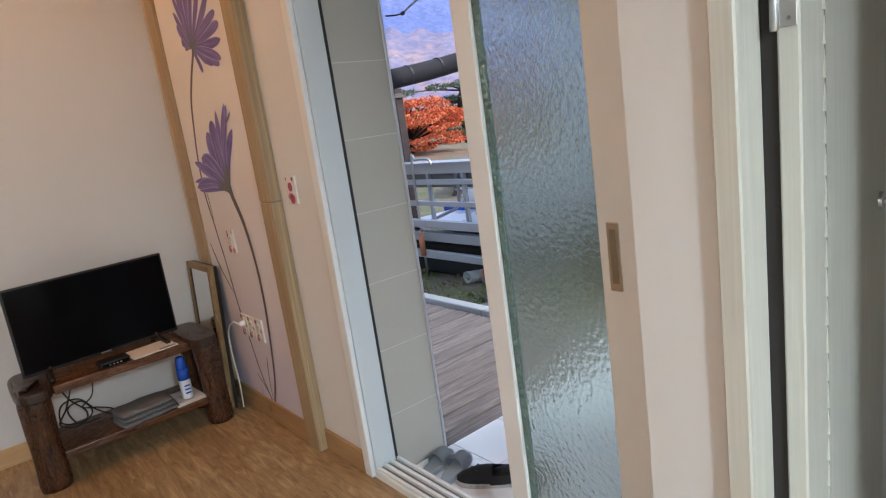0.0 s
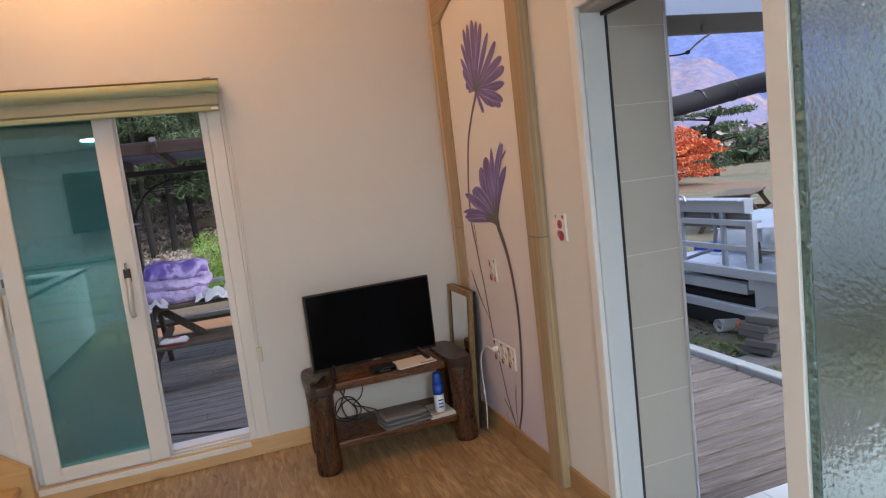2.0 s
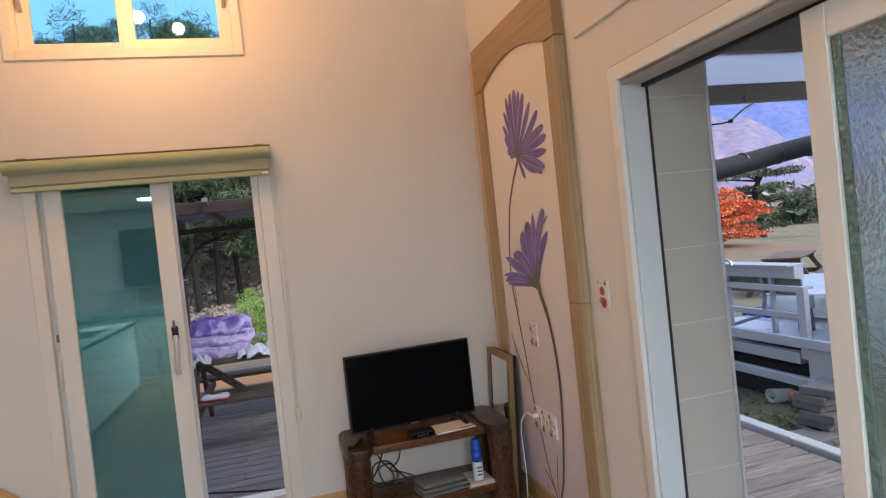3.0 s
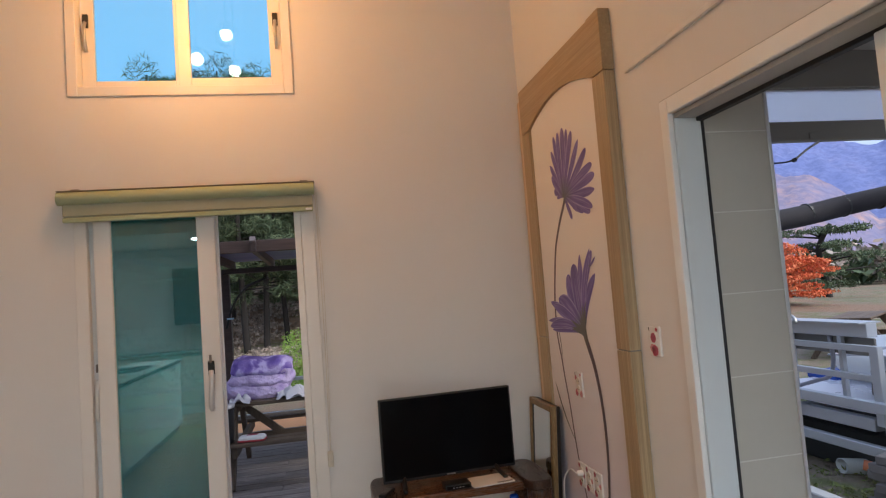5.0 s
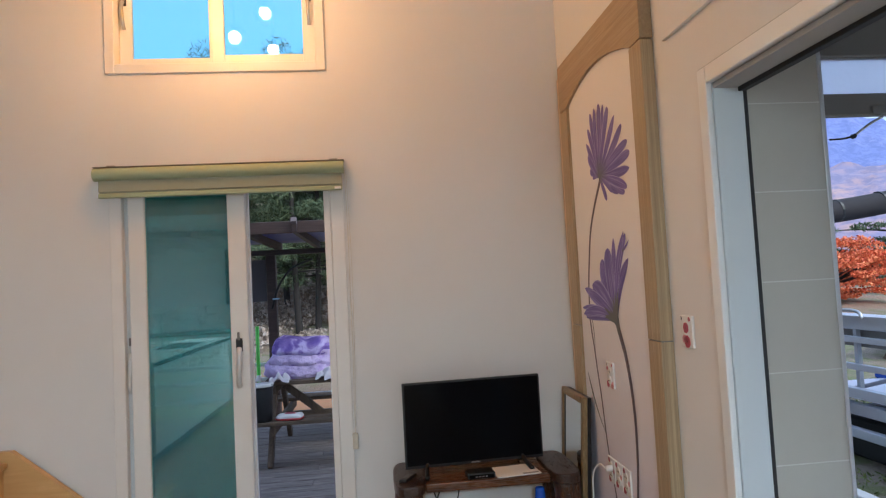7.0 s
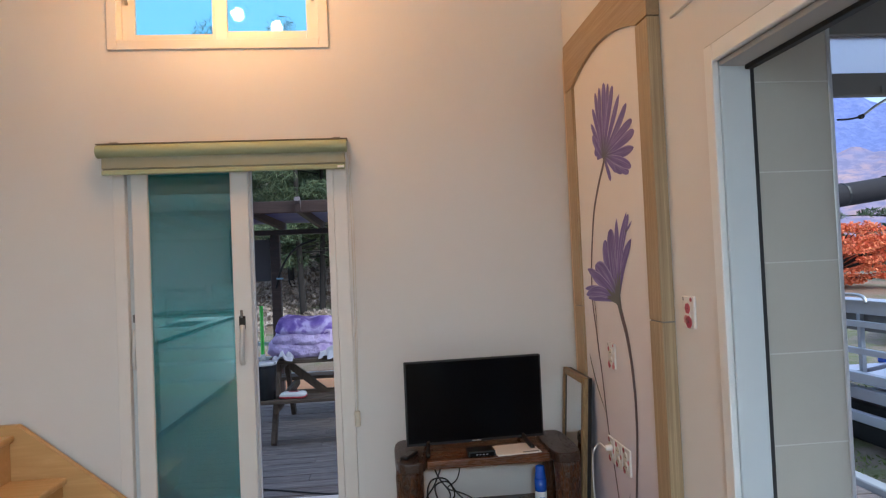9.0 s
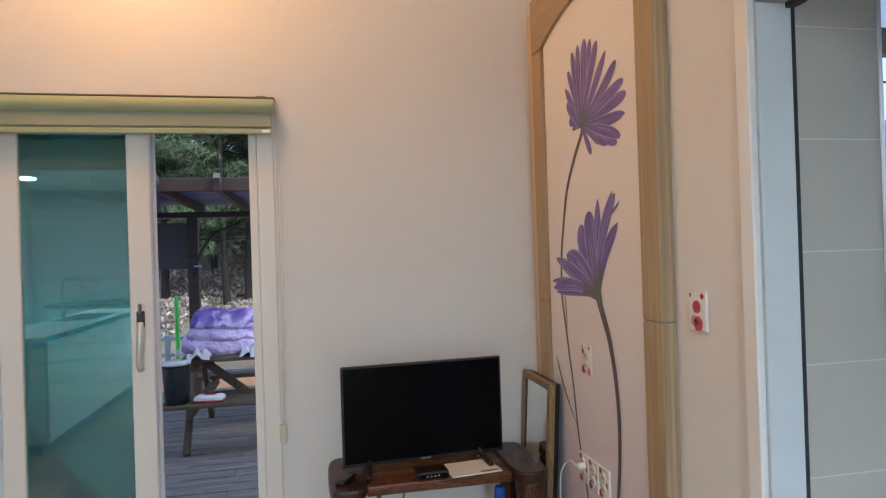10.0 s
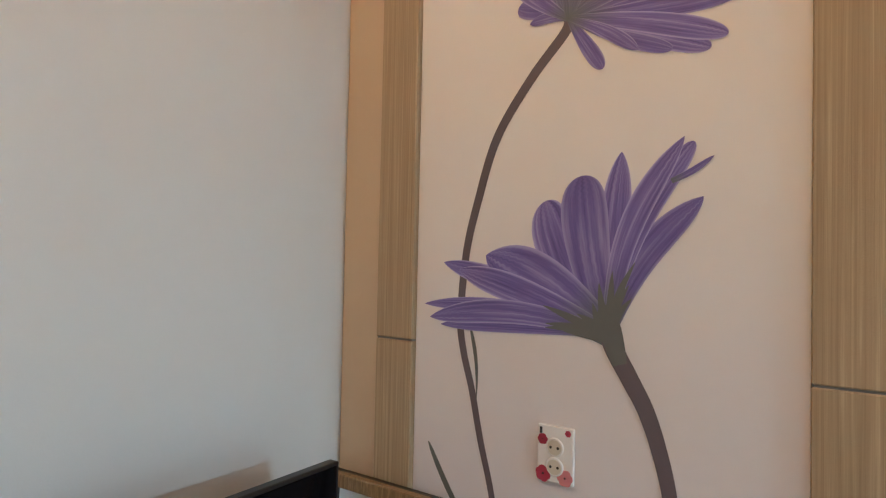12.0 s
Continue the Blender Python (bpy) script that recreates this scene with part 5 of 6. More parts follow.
# pergola over the table
DARKWOOD = wood("dark_brown_stained_beam", (0.045, 0.028, 0.024), (0.11, 0.072, 0.062), "x", 1.2, 0.55, 0.0, "object", 12.0, 0.3)
BLUE = paint("blue_roof_sheet", (0.03, 0.05, 0.30), 0.35, 0.1, 20, 0.05)
TARP = paint("grey_canvas", (0.12, 0.11, 0.115), 0.85, 0.15, 30, 0.3)
perg = thing("pergola", -0.63, 7.3, -0.09, "dark brown timber pergola with blue roof sheets", "pergola")
for px, py in ((-0.53, 1.0), (2.9, 1.0), (2.9, -0.9), (-2.6, -0.9)):
    part("post", box(px - 0.055, px + 0.055, py - 0.05, py + 0.05, 0.0, 1.999, 0.006), DARKWOOD, perg)
part("front_beam", box(-2.9, 3.2, -0.93, -0.88, 2.095, 2.205, 0.005), DARKWOOD, perg)
part("back_beam", box(-2.9, 3.2, 0.955, 1.045, 2.0, 2.062, 0.005), DARKWOOD, perg)
for k in range(12):
    x = -2.35 + 0.475 * k
    r = part("rafter", bar((x, -0.99, 2.15), (x, 1.25, 2.12), 0.05, 0.115), DARKWOOD, perg)
    if k < 11:
        part("roof_sheet", box(x + 0.03, x + 0.445, -0.86, 1.2, 2.155, 2.165), BLUE, perg, "blue translucent roof sheet")
    part("rafter_tip", bar((x, -1.005, 2.215), (x, -0.93, 2.16), 0.052, 0.055), paint("worn_tip", (0.2, 0.16, 0.15), 0.6) if k == 0 else bpy.data.materials["worn_tip"], r)
part("knee_brace", tube([(-0.53, 0.95, 1.35), (-0.44, 0.94, 1.62), (-0.27, 0.93, 1.83), (-0.02, 0.92, 1.93)], 0.014, 8), BLACK, perg, "black bent hose", True)
part("side_screen", box(-2.4, -0.60, 1.02, 1.035, 1.44, 1.95, 0.004), TARP, perg, "grey canvas side screen")
part("clip", box(-0.52, -0.44, 0.93, 0.948, 1.455, 1.475, 0.003), paint("pale_blue_clip", (0.4, 0.6, 0.75), 0.4), perg, "pale blue clip")

# galvanised fence behind the deck, with a lime pole
GALV = paint("galvanised_steel", (0.52, 0.55, 0.60), 0.36, 0.16, 25, 0.08, 0.4)
fence = thing("metal_fence", 0.0, 8.83, -0.09, "galvanised tube fence at the far edge of the deck", "fence")
for k in range(5):
    part("post", box(-3.1 + 1.5 * k, -3.04 + 1.5 * k, -0.03, 0.03, 0.0, 0.66, 0.004), GALV, fence)
for z in (0.20, 0.43, 0.62):
    part("rail", box(-3.1, 3.0, -0.026, 0.026, z - 0.022, z + 0.022, 0.004), GALV, fence)
pole = thing("lime_pole", -1.44, 8.72, -0.09, "bright lime green plastic pole standing by the fence", "pole")
part("tube", cyl(0.024, 0.022, 0.0, 1.12, 14, None, None, 0.003), paint("lime_plastic", (0.16, 0.75, 0.10), 0.4), pole, "", True)
part("collar", cyl(0.03, 0.03, 0.42, 0.5, 14, None, None, 0.003), WHITE, pole, "", True)
crate = thing("red_crate", -2.2, 10.2, -0.14, "faded red plastic pallet lying in the yard", "pallet", 10)
for k in range(6):
    part("slat", box(-0.5, 0.5, -0.4 + 0.14 * k, -0.3 + 0.14 * k, 0.12, 0.15, 0.003), ROSE2, crate)
for k in range(3):
    part("runner", box(-0.5 + 0.45 * k, -0.42 + 0.45 * k, -0.4, 0.4, 0.0, 0.12, 0.003), ROSE2, crate)


# trees
def leaf_cloud(blobs, per, size, slim, seed, droop=0.0):
    """Many small leaf blades spread through soft blobs (x, y, z, rx, rz)."""
    rng = np.random.default_rng(seed)
    vs, fs = [], []
    for (bx, by, bz, br, bh) in blobs:
        n = int(per)
        d = rng.normal(size=(n, 3))
        d /= np.linalg.norm(d, axis=1)[:, None]
        rad = rng.uniform(0.35, 1.0, n)[:, None] ** 0.6
        c = d * rad * np.array([br, br, bh]) + np.array([bx, by, bz])
        a = rng.normal(size=(n, 3))
        a[:, 2] -= droop
        a /= np.linalg.norm(a, axis=1)[:, None]
        b = np.cross(a, rng.normal(size=(n, 3)))
        b /= np.linalg.norm(b, axis=1)[:, None]
        s = rng.uniform(0.6, 1.3, n)[:, None] * size
        a, b = a * s, b * s * slim
        base = len(vs)
        quad = np.stack([c - a, c - b * 0.9 + a * 0.1, c + a, c + b * 0.9 + a * 0.1], 1).reshape(-1, 3)
        vs.extend(map(tuple, quad))
        fs.extend((base + 4 * k, base + 4 * k + 1, base + 4 * k + 2, base + 4 * k + 3) for k in range(n))
    return vs, fs


def leaf_mesh(name, vs, fs, mat, parent):
    me = bpy.data.meshes.new(name)
    me.from_pydata(vs, [], fs)
    me.materials.append(mat)
    o = new(name, me)
    o.parent = parent
    return o


def foliage(name, a, b, c, rough=0.7):
    m = Nodes(name)
    col = m.ramp(m.island(), [(0.0, a), (0.5, b), (1.0, c)])
    col = m.mix(m.math("MULTIPLY", m.noise(1.2, 3), 0.5), col, a)
    m.b.inputs["Subsurface Weight"].default_value = 0.0
    return m.done(col, rough)


NEEDLE = foliage("pine_needles", (0.036, 0.062, 0.028), (0.08, 0.115, 0.052), (0.17, 0.19, 0.085))
# slightly paler copy of the needles, with daylight put into its colour
NEEDLE_L = foliage("lit_pine_needles", (0.045, 0.075, 0.035), (0.085, 0.12, 0.055), (0.16, 0.19, 0.09))
MAPLE = foliage("red_maple_leaves", (0.52, 0.085, 0.035), (0.78, 0.20, 0.07), (0.88, 0.36, 0.14))
LIME = foliage("lime_green_shrub", (0.14, 0.24, 0.03), (0.25, 0.40, 0.06), (0.38, 0.52, 0.12))
BARK = paint("pine_bark", (0.026, 0.021, 0.018), 0.95, 0.35, 14, 0.9)
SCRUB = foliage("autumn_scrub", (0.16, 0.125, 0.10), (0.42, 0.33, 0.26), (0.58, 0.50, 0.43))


def trunk_mesh(h, r, lean, seed, limbs):
    rng = random.Random(seed)
    bm = bmesh.new()
    pts = [(lean * h * t * t + 0.12 * math.sin(seed + 3 * t), 0.1 * math.sin(seed * 2 + 4 * t), h * t) for t in (0, 0.2, 0.4, 0.6, 0.8, 1.0)]
    tube(pts, r, 9, bm, r * 0.25)
    ends = []
    for k in range(limbs):
        t = rng.uniform(0.22, 0.97)
        a = rng.uniform(0, 6.28)
        ln = h * 0.24 * (1.15 - t) + 0.5
        p = Vector((lean * h * t * t, 0, h * t))
        q = p + Vector((math.cos(a) * ln, math.sin(a) * ln, ln * rng.uniform(-0.08, 0.25)))
        tube([p, (p + q) / 2 + Vector((0, 0, 0.08)), q], r * 0.30 * (1.1 - t), 5, bm, 0.008)
        ends += [(*q, 0.0), (*((p + q * 2) / 3), 0.0)]
    return bm, ends


def pine(x, y, h, r, lean, seed, limbs=22, mat=None, per=150, size=0.17):
    t = thing("pine_tree", x, y, ground_height(x, y) - 0.18, "tall dark green pine tree with a bare lower trunk", "tree", seed * 40 % 360, "pines behind the yard")
    bm, ends = trunk_mesh(h, r, lean, seed, limbs)
    part("trunk", bm, BARK, t, "", True)
    blobs = [(e[0], e[1], e[2], 0.42 + 0.25 * ((i * 7) % 5) / 5, 0.22) for i, e in enumerate(ends)]
    blobs.append((lean * h, 0, h, 0.5, 0.6))
    vs, fs = leaf_cloud(blobs, per, size, 0.11, seed)
    leaf_mesh("crown", vs, fs, mat or NEEDLE, t)
    return t


for k, (x, y, h, r, lean) in enumerate(((-1.88, 16.0, 8.2, 0.13, 0.02), (-1.50, 16.4, 8.6, 0.12, -0.03), (-1.05, 16.8, 8.0, 0.11, 0.03), (-3.3, 16.6, 8.0, 0.14, 0.0),
                                        (-0.2, 18.0, 9.0, 0.13, 0.02), (1.3, 17.4, 8.4, 0.13, -0.02), (-2.6, 19.0, 9.6, 0.14, 0.0), (-4.6, 18.2, 9.4, 0.15, 0.02), (-0.9, 21.0, 8.2, 0.14, 0.0), (-5.8, 20.5, 8.6, 0.14, 0.0), (2.8, 20.0, 8.0, 0.14, 0.0))):
    pine(x, y, h * 0.79, r * 0.68, lean, k + 3, 32, None, 270, 0.115)
far = pine(-2.0, 26.0, 7.0, 0.12, 0.0, 41, 30, None, 150, 0.24)
for k in range(16):
    x, y = -13 + 1.75 * k + random.uniform(-0.6, 0.6), 25 + random.uniform(-2, 7)
    copy_thing(far, pose(x, y, ground_height(x, y) - 0.18, 0, 0, 53 * k))
# undergrowth on the slope
rng = random.Random(5)
blobs = []
for k in range(330):
    x, y = rng.uniform(-9, 6), rng.uniform(13.0, 33)
    blobs.append((x, y, ground_height(x, y) + 0.02, rng.uniform(0.5, 1.5), rng.uniform(0.05, 0.16)))
vs, fs = leaf_cloud(blobs, 300, 0.065, 0.5, 77)
tagged(leaf_mesh("undergrowth", vs, fs, SCRUB, None), "dry autumn undergrowth and fallen leaves under the pines", "undergrowth", kind="stuff")
bush = thing("green_bush", -0.22, 11.9, ground_height(-0.22, 11.9) - 0.18, "bright yellow-green rounded shrub beside the yard", "shrub")
bm = bmesh.new()
for k in range(9):
    a = k * 0.7
    tube([(0, 0, 0), (0.12 * math.cos(a), 0.12 * math.sin(a), 0.4), (0.3 * math.cos(a), 0.3 * math.sin(a), 0.9)], 0.02, 5, bm, 0.005)
part("stems", bm, BARK, bush, "", True)
rng = random.Random(9)
blobs = [(rng.uniform(-0.45, 0.45), rng.uniform(-0.4, 0.4), rng.uniform(0.25, 1.0), 0.26, 0.24) for k in range(22)]
vs, fs = leaf_cloud(blobs, 420, 0.032, 0.32, 8)
leaf_mesh("crown", vs, fs, LIME, bush)

# east garden: maple, spreading pine, mountain
maple = thing("maple_tree", 13.3, 17.9, -0.22, "small maple with dense fiery red-orange autumn leaves", "tree")
bm = bmesh.new()
tube([(0, 0, 0), (0.05, 0.02, 0.5), (0.0, 0.1, 0.95)], 0.10, 9, bm, 0.07)
rng = random.Random(21)
blobs = []
for k in range(90):
    a, rr, zz = rng.uniform(0, 6.28), 1.9 * rng.uniform(0.02, 1) ** 0.5, rng.uniform(-0.25, 1)
    p = Vector((math.cos(a) * rr, math.sin(a) * rr, 0.9 + (1.75 - 0.25 * rr * rr) * zz * 0.85 + 0.1))
    if k % 2 == 0:
        tube([(0, 0.1, 0.9), (p.x * 0.5, p.y * 0.5, p.z * 0.75 + 0.15), tuple(p)], 0.03, 5, bm, 0.006)
    blobs.append((p.x, p.y, p.z, rng.uniform(0.34, 0.62), rng.uniform(0.07, 0.15)))
part("trunk", bm, BARK, maple, "", True)
vs, fs = leaf_cloud(blobs, 240, 0.042, 0.75, 31)
leaf_mesh("crown", vs, fs, MAPLE, maple)
ep = thing("spreading_pine", 20.5, 23.0, -0.34, "broad garden pine with layered cloud-like branches", "tree")
bm = bmesh.new()
tube([(0, 0, 0), (0.2, 0.3, 1.2), (-0.1, 0.1, 2.4), (0.3, -0.2, 3.4)], 0.2, 9, bm, 0.08)
blobs = []
for k in range(30):
    a, rr = rng.uniform(0, 6.28), rng.uniform(0.5, 3.4)
    z = 0.9 + 0.55 * (k % 5) + rng.uniform(-0.1, 0.1)
    q = (math.cos(a) * rr, math.sin(a) * rr, z)
    tube([(0, 0.1, z - 0.2), (q[0] * 0.5, q[1] * 0.5, z - 0.02), q], 0.05, 5, bm, 0.015)
    blobs.append((*q, rng.uniform(0.5, 0.85), 0.16))
part("trunk", bm, BARK, ep, "", True)
vs, fs = leaf_cloud(blobs, 220, 0.13, 0.2, 55)
leaf_mesh("crown", vs, fs, NEEDLE_L, ep)

# bluish, pale colours and a little emission paint the distance haze on the hills
def hill_mat(name, dips, slopes, crests, fine, haze_glow):
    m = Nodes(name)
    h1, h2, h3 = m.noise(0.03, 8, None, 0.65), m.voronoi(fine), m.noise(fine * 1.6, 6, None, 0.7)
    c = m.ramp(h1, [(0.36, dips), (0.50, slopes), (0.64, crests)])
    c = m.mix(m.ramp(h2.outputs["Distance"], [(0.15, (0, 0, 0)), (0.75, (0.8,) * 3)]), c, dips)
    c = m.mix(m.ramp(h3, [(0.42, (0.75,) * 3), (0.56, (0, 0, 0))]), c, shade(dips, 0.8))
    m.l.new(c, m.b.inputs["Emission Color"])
    m.b.inputs["Emission Strength"].default_value = haze_glow
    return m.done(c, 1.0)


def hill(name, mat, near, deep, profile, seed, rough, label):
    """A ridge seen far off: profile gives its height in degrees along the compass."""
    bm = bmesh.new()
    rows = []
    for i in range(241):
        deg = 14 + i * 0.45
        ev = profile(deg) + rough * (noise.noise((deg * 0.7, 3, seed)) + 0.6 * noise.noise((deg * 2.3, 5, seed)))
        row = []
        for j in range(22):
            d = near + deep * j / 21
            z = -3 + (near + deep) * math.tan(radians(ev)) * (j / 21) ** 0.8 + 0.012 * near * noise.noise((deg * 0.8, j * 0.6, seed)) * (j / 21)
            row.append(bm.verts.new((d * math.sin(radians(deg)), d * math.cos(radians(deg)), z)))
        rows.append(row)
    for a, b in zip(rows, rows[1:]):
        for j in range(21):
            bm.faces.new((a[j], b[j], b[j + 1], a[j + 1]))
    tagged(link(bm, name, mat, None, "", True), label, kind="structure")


def slope(deg, a, ea, b, eb):
    return ea + (eb - ea) * max(0.0, min(1.0, (deg - a) / (b - a)))


hill("backdrop_far_hill", hill_mat("haze_painted_mountain", (0.12, 0.15, 0.33), (0.15, 0.18, 0.36), (0.18, 0.185, 0.34), 0.14, 0.30), 420, 160,
     lambda deg: 14.0 + slope(deg, 36, 0.0, 46, -4.0) + 1.2 * math.sin(deg * 0.11), 2, 0.35, "mountain ridge far behind the garden, blue haze put in its colour")
hill("backdrop_autumn_hill", hill_mat("haze_painted_autumn_hillside", (0.17, 0.165, 0.27), (0.30, 0.205, 0.215), (0.42, 0.27, 0.22), 0.16, 0.30), 190, 70,
     lambda deg: 8.9 + slope(deg, 35, 0.0, 42, -1.2) + slope(deg, 42, 0.0, 46, -3.6), 7, 0.35, "wooded hillside in pink and orange autumn colour, paled by painted haze")
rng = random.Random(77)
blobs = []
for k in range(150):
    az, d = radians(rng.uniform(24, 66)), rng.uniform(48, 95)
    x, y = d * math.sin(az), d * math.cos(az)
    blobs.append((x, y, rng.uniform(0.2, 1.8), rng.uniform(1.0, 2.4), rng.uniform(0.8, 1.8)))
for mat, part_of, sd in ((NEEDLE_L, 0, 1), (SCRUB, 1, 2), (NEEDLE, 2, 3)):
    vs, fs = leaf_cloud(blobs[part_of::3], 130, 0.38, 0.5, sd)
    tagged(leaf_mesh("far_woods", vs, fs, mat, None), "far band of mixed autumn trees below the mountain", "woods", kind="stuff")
structure("wall_field", box(30, 62, 44, 44.6, -0.4, 0.55, 0.05), paint("pale_concrete", (0.55, 0.56, 0.57), 0.8), "low pale wall at the edge of a far field")
structure("road_field", box(24, 60, 26, 40, -0.4, -0.30), paint("brown_stubble", (0.30, 0.19, 0.15), 0.95, 0.25, 3, 0.5), "brown stubble field beyond the garden")

# galvanised rack of tubes beside the deck
rack = thing("steel_rack", 4.0, 4.9, -0.30, "galvanised steel tube rack with pale sheet panels", "steel rack")
for z in (0.37, 0.70):
    part("long_rail", box(-0.03, 0.03, -1.15, 1.1, z - 0.038, z + 0.038, 0.004), GALV, rack)
for z in (0.90, 1.125):
    part("rail", box(0.03, 0.07, -0.44, 1.1, z - 0.025, z + 0.025, 0.003), GALV, rack)
for y, z0 in ((-0.44, 0.55), (1.02, 0.0)):
    part("post", box(0.026, 0.08, y - 0.04, y + 0.04, z0, 1.15, 0.004), GALV, rack)
for y in (-1.1, 1.08):
    part("foot_post", box(-0.03, 0.03, y - 0.03, y + 0.03, 0.0, 0.655, 0.004), GALV, rack)
part("channel", box(0.10, 0.20, -0.33, 1.1, 1.20, 1.31, 0.004), GALV, rack)
part("channel_lip", box(0.04, 0.24, -0.33, 1.1, 1.31, 1.32), GALV, rack)
part("lower_beam", box(0.06, 0.14, -0.35, 1.1, 0.49, 0.585, 0.004), GALV, rack)
WSHEET = paint("pale_lilac_sheet", (0.74, 0.75, 0.82), 0.3, 0.06, 20, 0.03)
part("bed_sheet", box(0.10, 1.2, -0.8, 1.2, 0.615, 0.64, 0.004), WSHEET, rack, "pale sheet-metal bed")
part("tilted_sheet", bar((0.6, -1.0, 1.1), (0.6, 0.2, 1.02), 0.8, 0.015), WSHEET, rack, "pale folded sheet")
part("pump", cyl(0.07, 0.06, 0.64, 0.86, 18, None, Matrix.Translation((0.62, 0.12, 0)), 0.01), TARP, rack, "dark grey pump body", True)
part("pump_leg", box(0.58, 0.64, 0.02, 0.07, 0.86, 1.06, 0.005), GALV, rack)
part("side_panel", box(0.16, 0.18, -0.33, 1.1, 1.05, 1.19, 0.003), GREY_BEAM, rack, "grey sheet under the channel")
for y in (-0.05, 0.5):
    part("strut", box(0.10, 0.14, y - 0.02, y + 0.02, 0.64, 1.20, 0.003), GALV, rack)
part("white_cover", pillow(1.1, 1.5, 0.10, 16, 0.75, 0.03, 9), WHITE, rack, "white plastic cover sheet", True).location = (1.75, 0.9, 0.86)
# black box added to stand for the shade between lower beam and rail
part("under_tray", box(0.16, 1.1, -0.4, 1.1, 0.10, 0.44, 0.02), RUBBER, rack, "black box standing for the shade under the bed")
part("hose", tube([(0.15, 0.1, 1.2), (0.12, 0.05, 1.0), (0.16, 0.15, 0.85), (0.2, 0.35, 0.78), (0.12, 0.7, 0.66), (0.05, 1.0, 0.6)], 0.018, 8), paint("grey_hose", (0.36, 0.36, 0.42), 0.5), rack, "grey garden hose", True)
part("copper_fitting", cyl(0.03, 0.03, 0.36, 0.6, 12, None, Matrix.Translation((-0.05, 0.55, 0))), paint("copper_orange", (0.5, 0.2, 0.1), 0.5), rack, "", True)
part("tap_pipe", tube([(0.02, 0.62, 0.0), (0.02, 0.62, 1.30), (0.02, 0.55, 1.36), (0.02, 0.35, 1.36), (0.02, 0.30, 1.30)], 0.014, 8), STEEL, rack, "", True)
part("white_hood", pillow(0.9, 0.8, 0.3, 16, 0.75, 0.02, 4), WHITE, rack, "", True).location = (1.3, 0.55, 0.68)
part("blue_lid", box(0.9, 1.5, 0.9, 1.3, 0.62, 0.70, 0.02), CANBLUE, rack)
pipe = thing("plastic_pipe", 4.02, 4.88, -0.16, "short grey plastic drain pipe lying on the grass", "pipe")
bm = bmesh.new()
ro, ri = [], []
for k in range(20):
    a = 6.28318 * k / 20
    for lst, r in ((ro, 0.062), (ri, 0.052)):
        lst.append([bm.verts.new((u * 0.62, r * math.cos(a) - u * 0.42, r * math.sin(a) + 0.02)) for u in (0, 1)])
for k in range(20):
    q = (k + 1) % 20
    bm.faces.new((ro[k][0], ro[q][0], ro[q][1], ro[k][1]))
    bm.faces.new((ri[q][0], ri[k][0], ri[k][1], ri[q][1]))
    for e in (0, 1):
        bm.faces.new((ro[k][e], ri[k][e], ri[q][e], ro[q][e]))
bmesh.ops.recalc_face_normals(bm, faces=bm.faces[:])
part("tube", bm, paint("grey_pvc", (0.50, 0.53, 0.52), 0.5), pipe, "", True)
orange = thing("clay_pipe", 3.98, 4.62, -0.20, "orange clay pipe piece leaning on stones", "pipe")
part("tube", between((0, 0, 0.14), (0.3, -0.35, 0.06), 0.04, 0.04, 14), paint("terracotta", (0.55, 0.18, 0.08), 0.6), orange, "", True)
PAVER = paint("grey_paver", (0.16, 0.15, 0.15), 0.9, 0.18, 40, 0.4)
for k in range(7):
    pv_ = thing("paver", 3.80 + 0.02 * (k % 2), 4.12 - 0.03 * (k % 3), -0.20 + 0.062 * k if k < 6 else -0.20, "rough grey concrete paver stacked beside the deck", "paver", 8 * (k % 3), "stacked pavers")
    if k == 6:
        pv_.location = (3.60, 3.98, -0.20)
    part("block", box(-0.17, 0.17, -0.13, 0.13, 0.0, 0.06, 0.006), PAVER, pv_)
blk = thing("concrete_block", 4.16, 4.30, -0.22, "weathered pale concrete block under the rack", "concrete block", 6)
part("block", box(-0.15, 0.15, -0.13, 0.13, 0.0, 0.62, 0.012), KERB, blk)
rng2 = np.random.default_rng(3)
blobs = [(float(rng2.uniform(3.35, 6.0)), float(rng2.uniform(3.2, 7.5)), -0.19, 0.14, 0.05) for k in range(420)]
vs, fs = leaf_cloud(blobs, 34, 0.026, 0.35, 12)
WEED = foliage("weed_leaves", (0.10, 0.13, 0.035), (0.21, 0.27, 0.07), (0.36, 0.36, 0.15))
tagged(leaf_mesh("weeds", vs, fs, WEED, None), "low green weeds in the gravel", "weeds", kind="stuff")

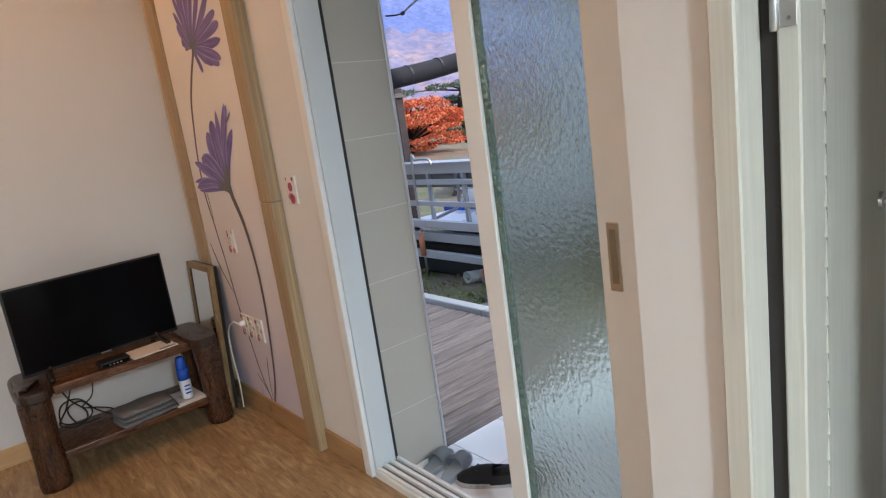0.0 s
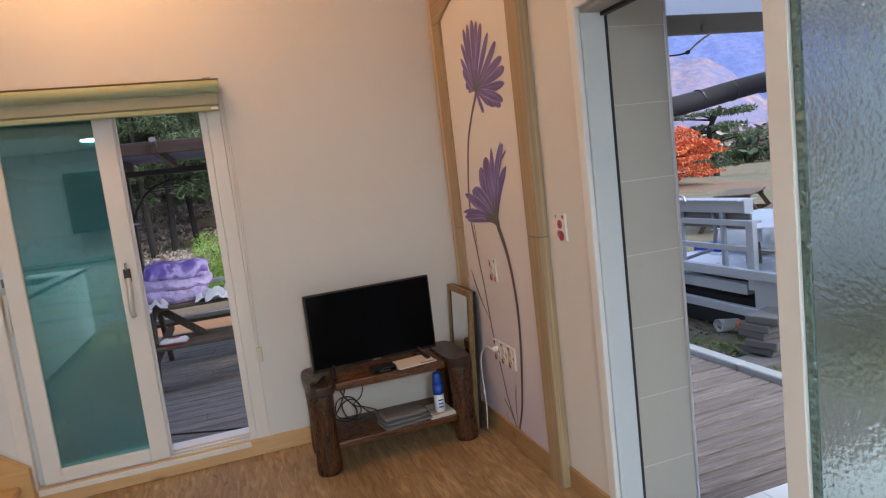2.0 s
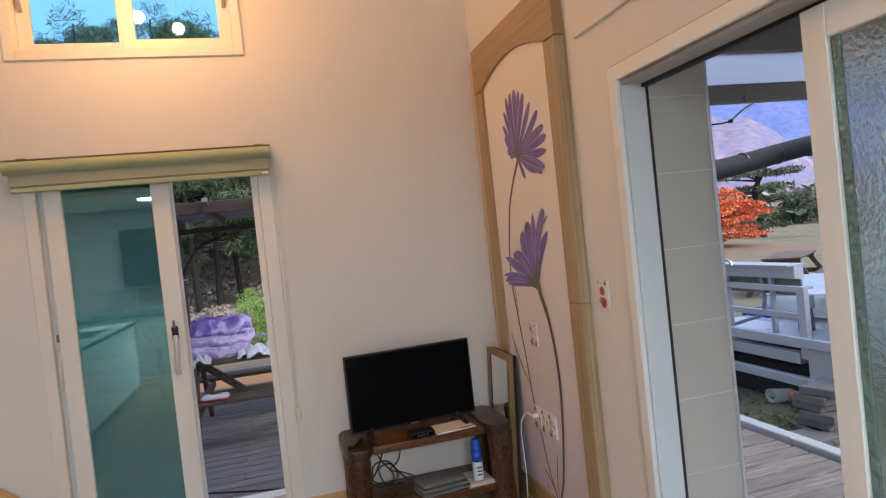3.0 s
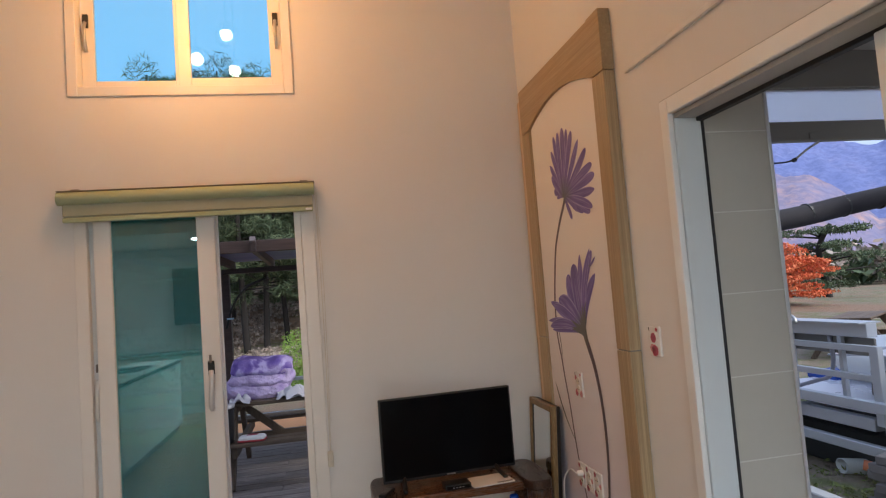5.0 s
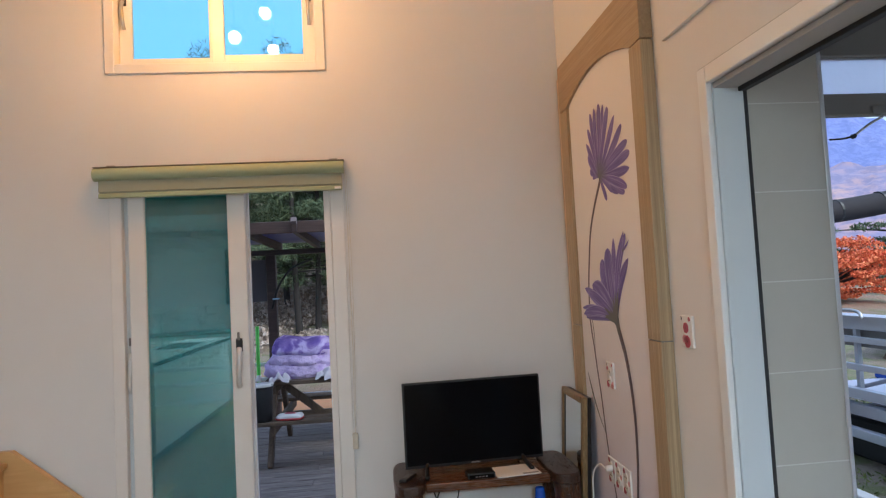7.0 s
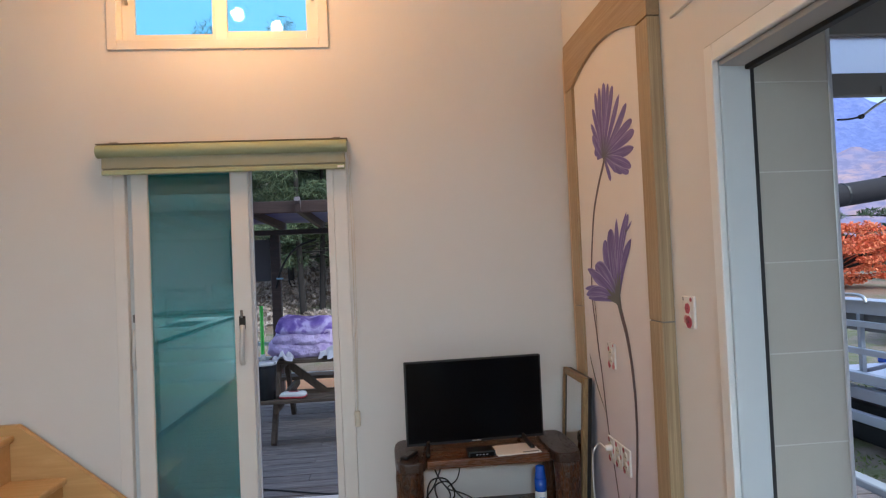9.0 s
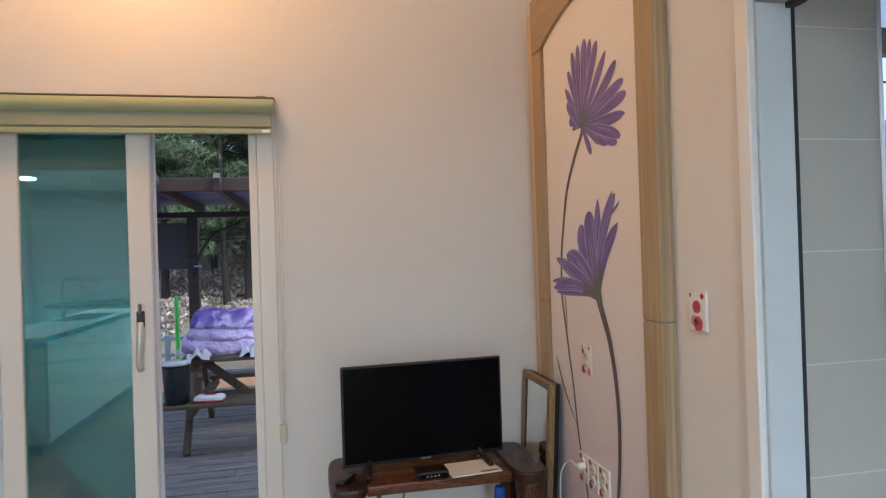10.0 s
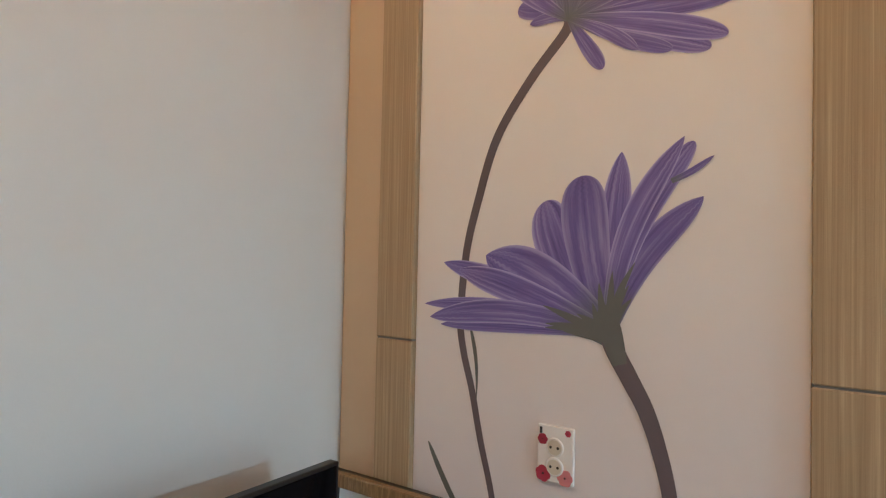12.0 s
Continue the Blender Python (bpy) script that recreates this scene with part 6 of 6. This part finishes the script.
# dark post with a rolled awning
awn = thing("rolled_awning", 4.3, 6.0, -0.30, "dark rolled awning tube carried on a black post", "awning")
part("post", box(-0.05, 0.05, -0.05, 0.05, 0.0, 2.12, 0.005), DARKWOOD, awn)
part("post_cap", cyl(0.11, 0.03, 2.02, 2.12, 4, None, pose(0, 0, 0, 0, 0, 45)), DARKWOOD, awn)
FABRIC_B = paint("black_vinyl", (0.024, 0.021, 0.024), 0.85, 0.3, 12, 0.6)
part("roll", tube([(-0.08, 0.0, 2.22), (0.6, 0.0, 2.30), (1.3, 0.0, 2.41), (2.4, 0.0, 2.56)], 0.108, 18), FABRIC_B, awn, "", True)
for k in range(5):
    part("strap", cyl(0.111, 0.111, -0.012, 0.012, 18, None, Matrix.Translation((0.2 + 0.45 * k, 0, 2.255 + 0.06 * k)) @ pose(0, 0, 0, 0, 82, 0)), BLACK, awn)
part("far_post", box(2.3, 2.4, -0.05, 0.05, 0.0, 2.5, 0.005), DARKWOOD, awn)

stay = thing("awning_stay", 2.06, 2.626, 2.02, "thin jointed metal stay under the porch beam", "bracket")
part("plate", box(-0.04, 0.01, -0.022, -0.016, 0.0, 0.03, 0.002), GREY_BEAM, stay)
part("rod", tube([(0.0, -0.02, -0.01), (-0.06, -0.02, -0.04), (-0.125, -0.02, -0.082)], 0.0045, 6), STEEL, stay, "", True)
part("joint", cyl(0.009, 0.009, -0.006, 0.006, 10, None, pose(-0.125, -0.02, -0.082, 90)), BLACK, stay)
part("rod", tube([(-0.125, -0.02, -0.082), (-0.17, -0.02, -0.09), (-0.22, -0.02, -0.092)], 0.0035, 6), BLACK, stay, "", True)

# white boarded shed further along the garden
shed = thing("white_shed", 7.8, 3.3, -0.32, "white lap-boarded shed beside the garden", "shed")
part("core", box(-1.75, 1.75, -1.85, 1.80, 0.0, 3.0), SIDING, shed)
part("roof", box(-2.0, 2.0, -2.1, 2.05, 3.0, 3.12, 0.02), GREY_BEAM, shed)
for k in range(14):
    part("siding_board", bar((-1.775, -1.87, 0.36 + 0.19 * k), (-1.775, 1.82, 0.36 + 0.19 * k), 0.022, 0.185, None, 0.003), SIDING, shed)
part("plinth", box(-1.79, -1.75, -1.87, 1.82, 0.0, 0.26), KERB, shed)
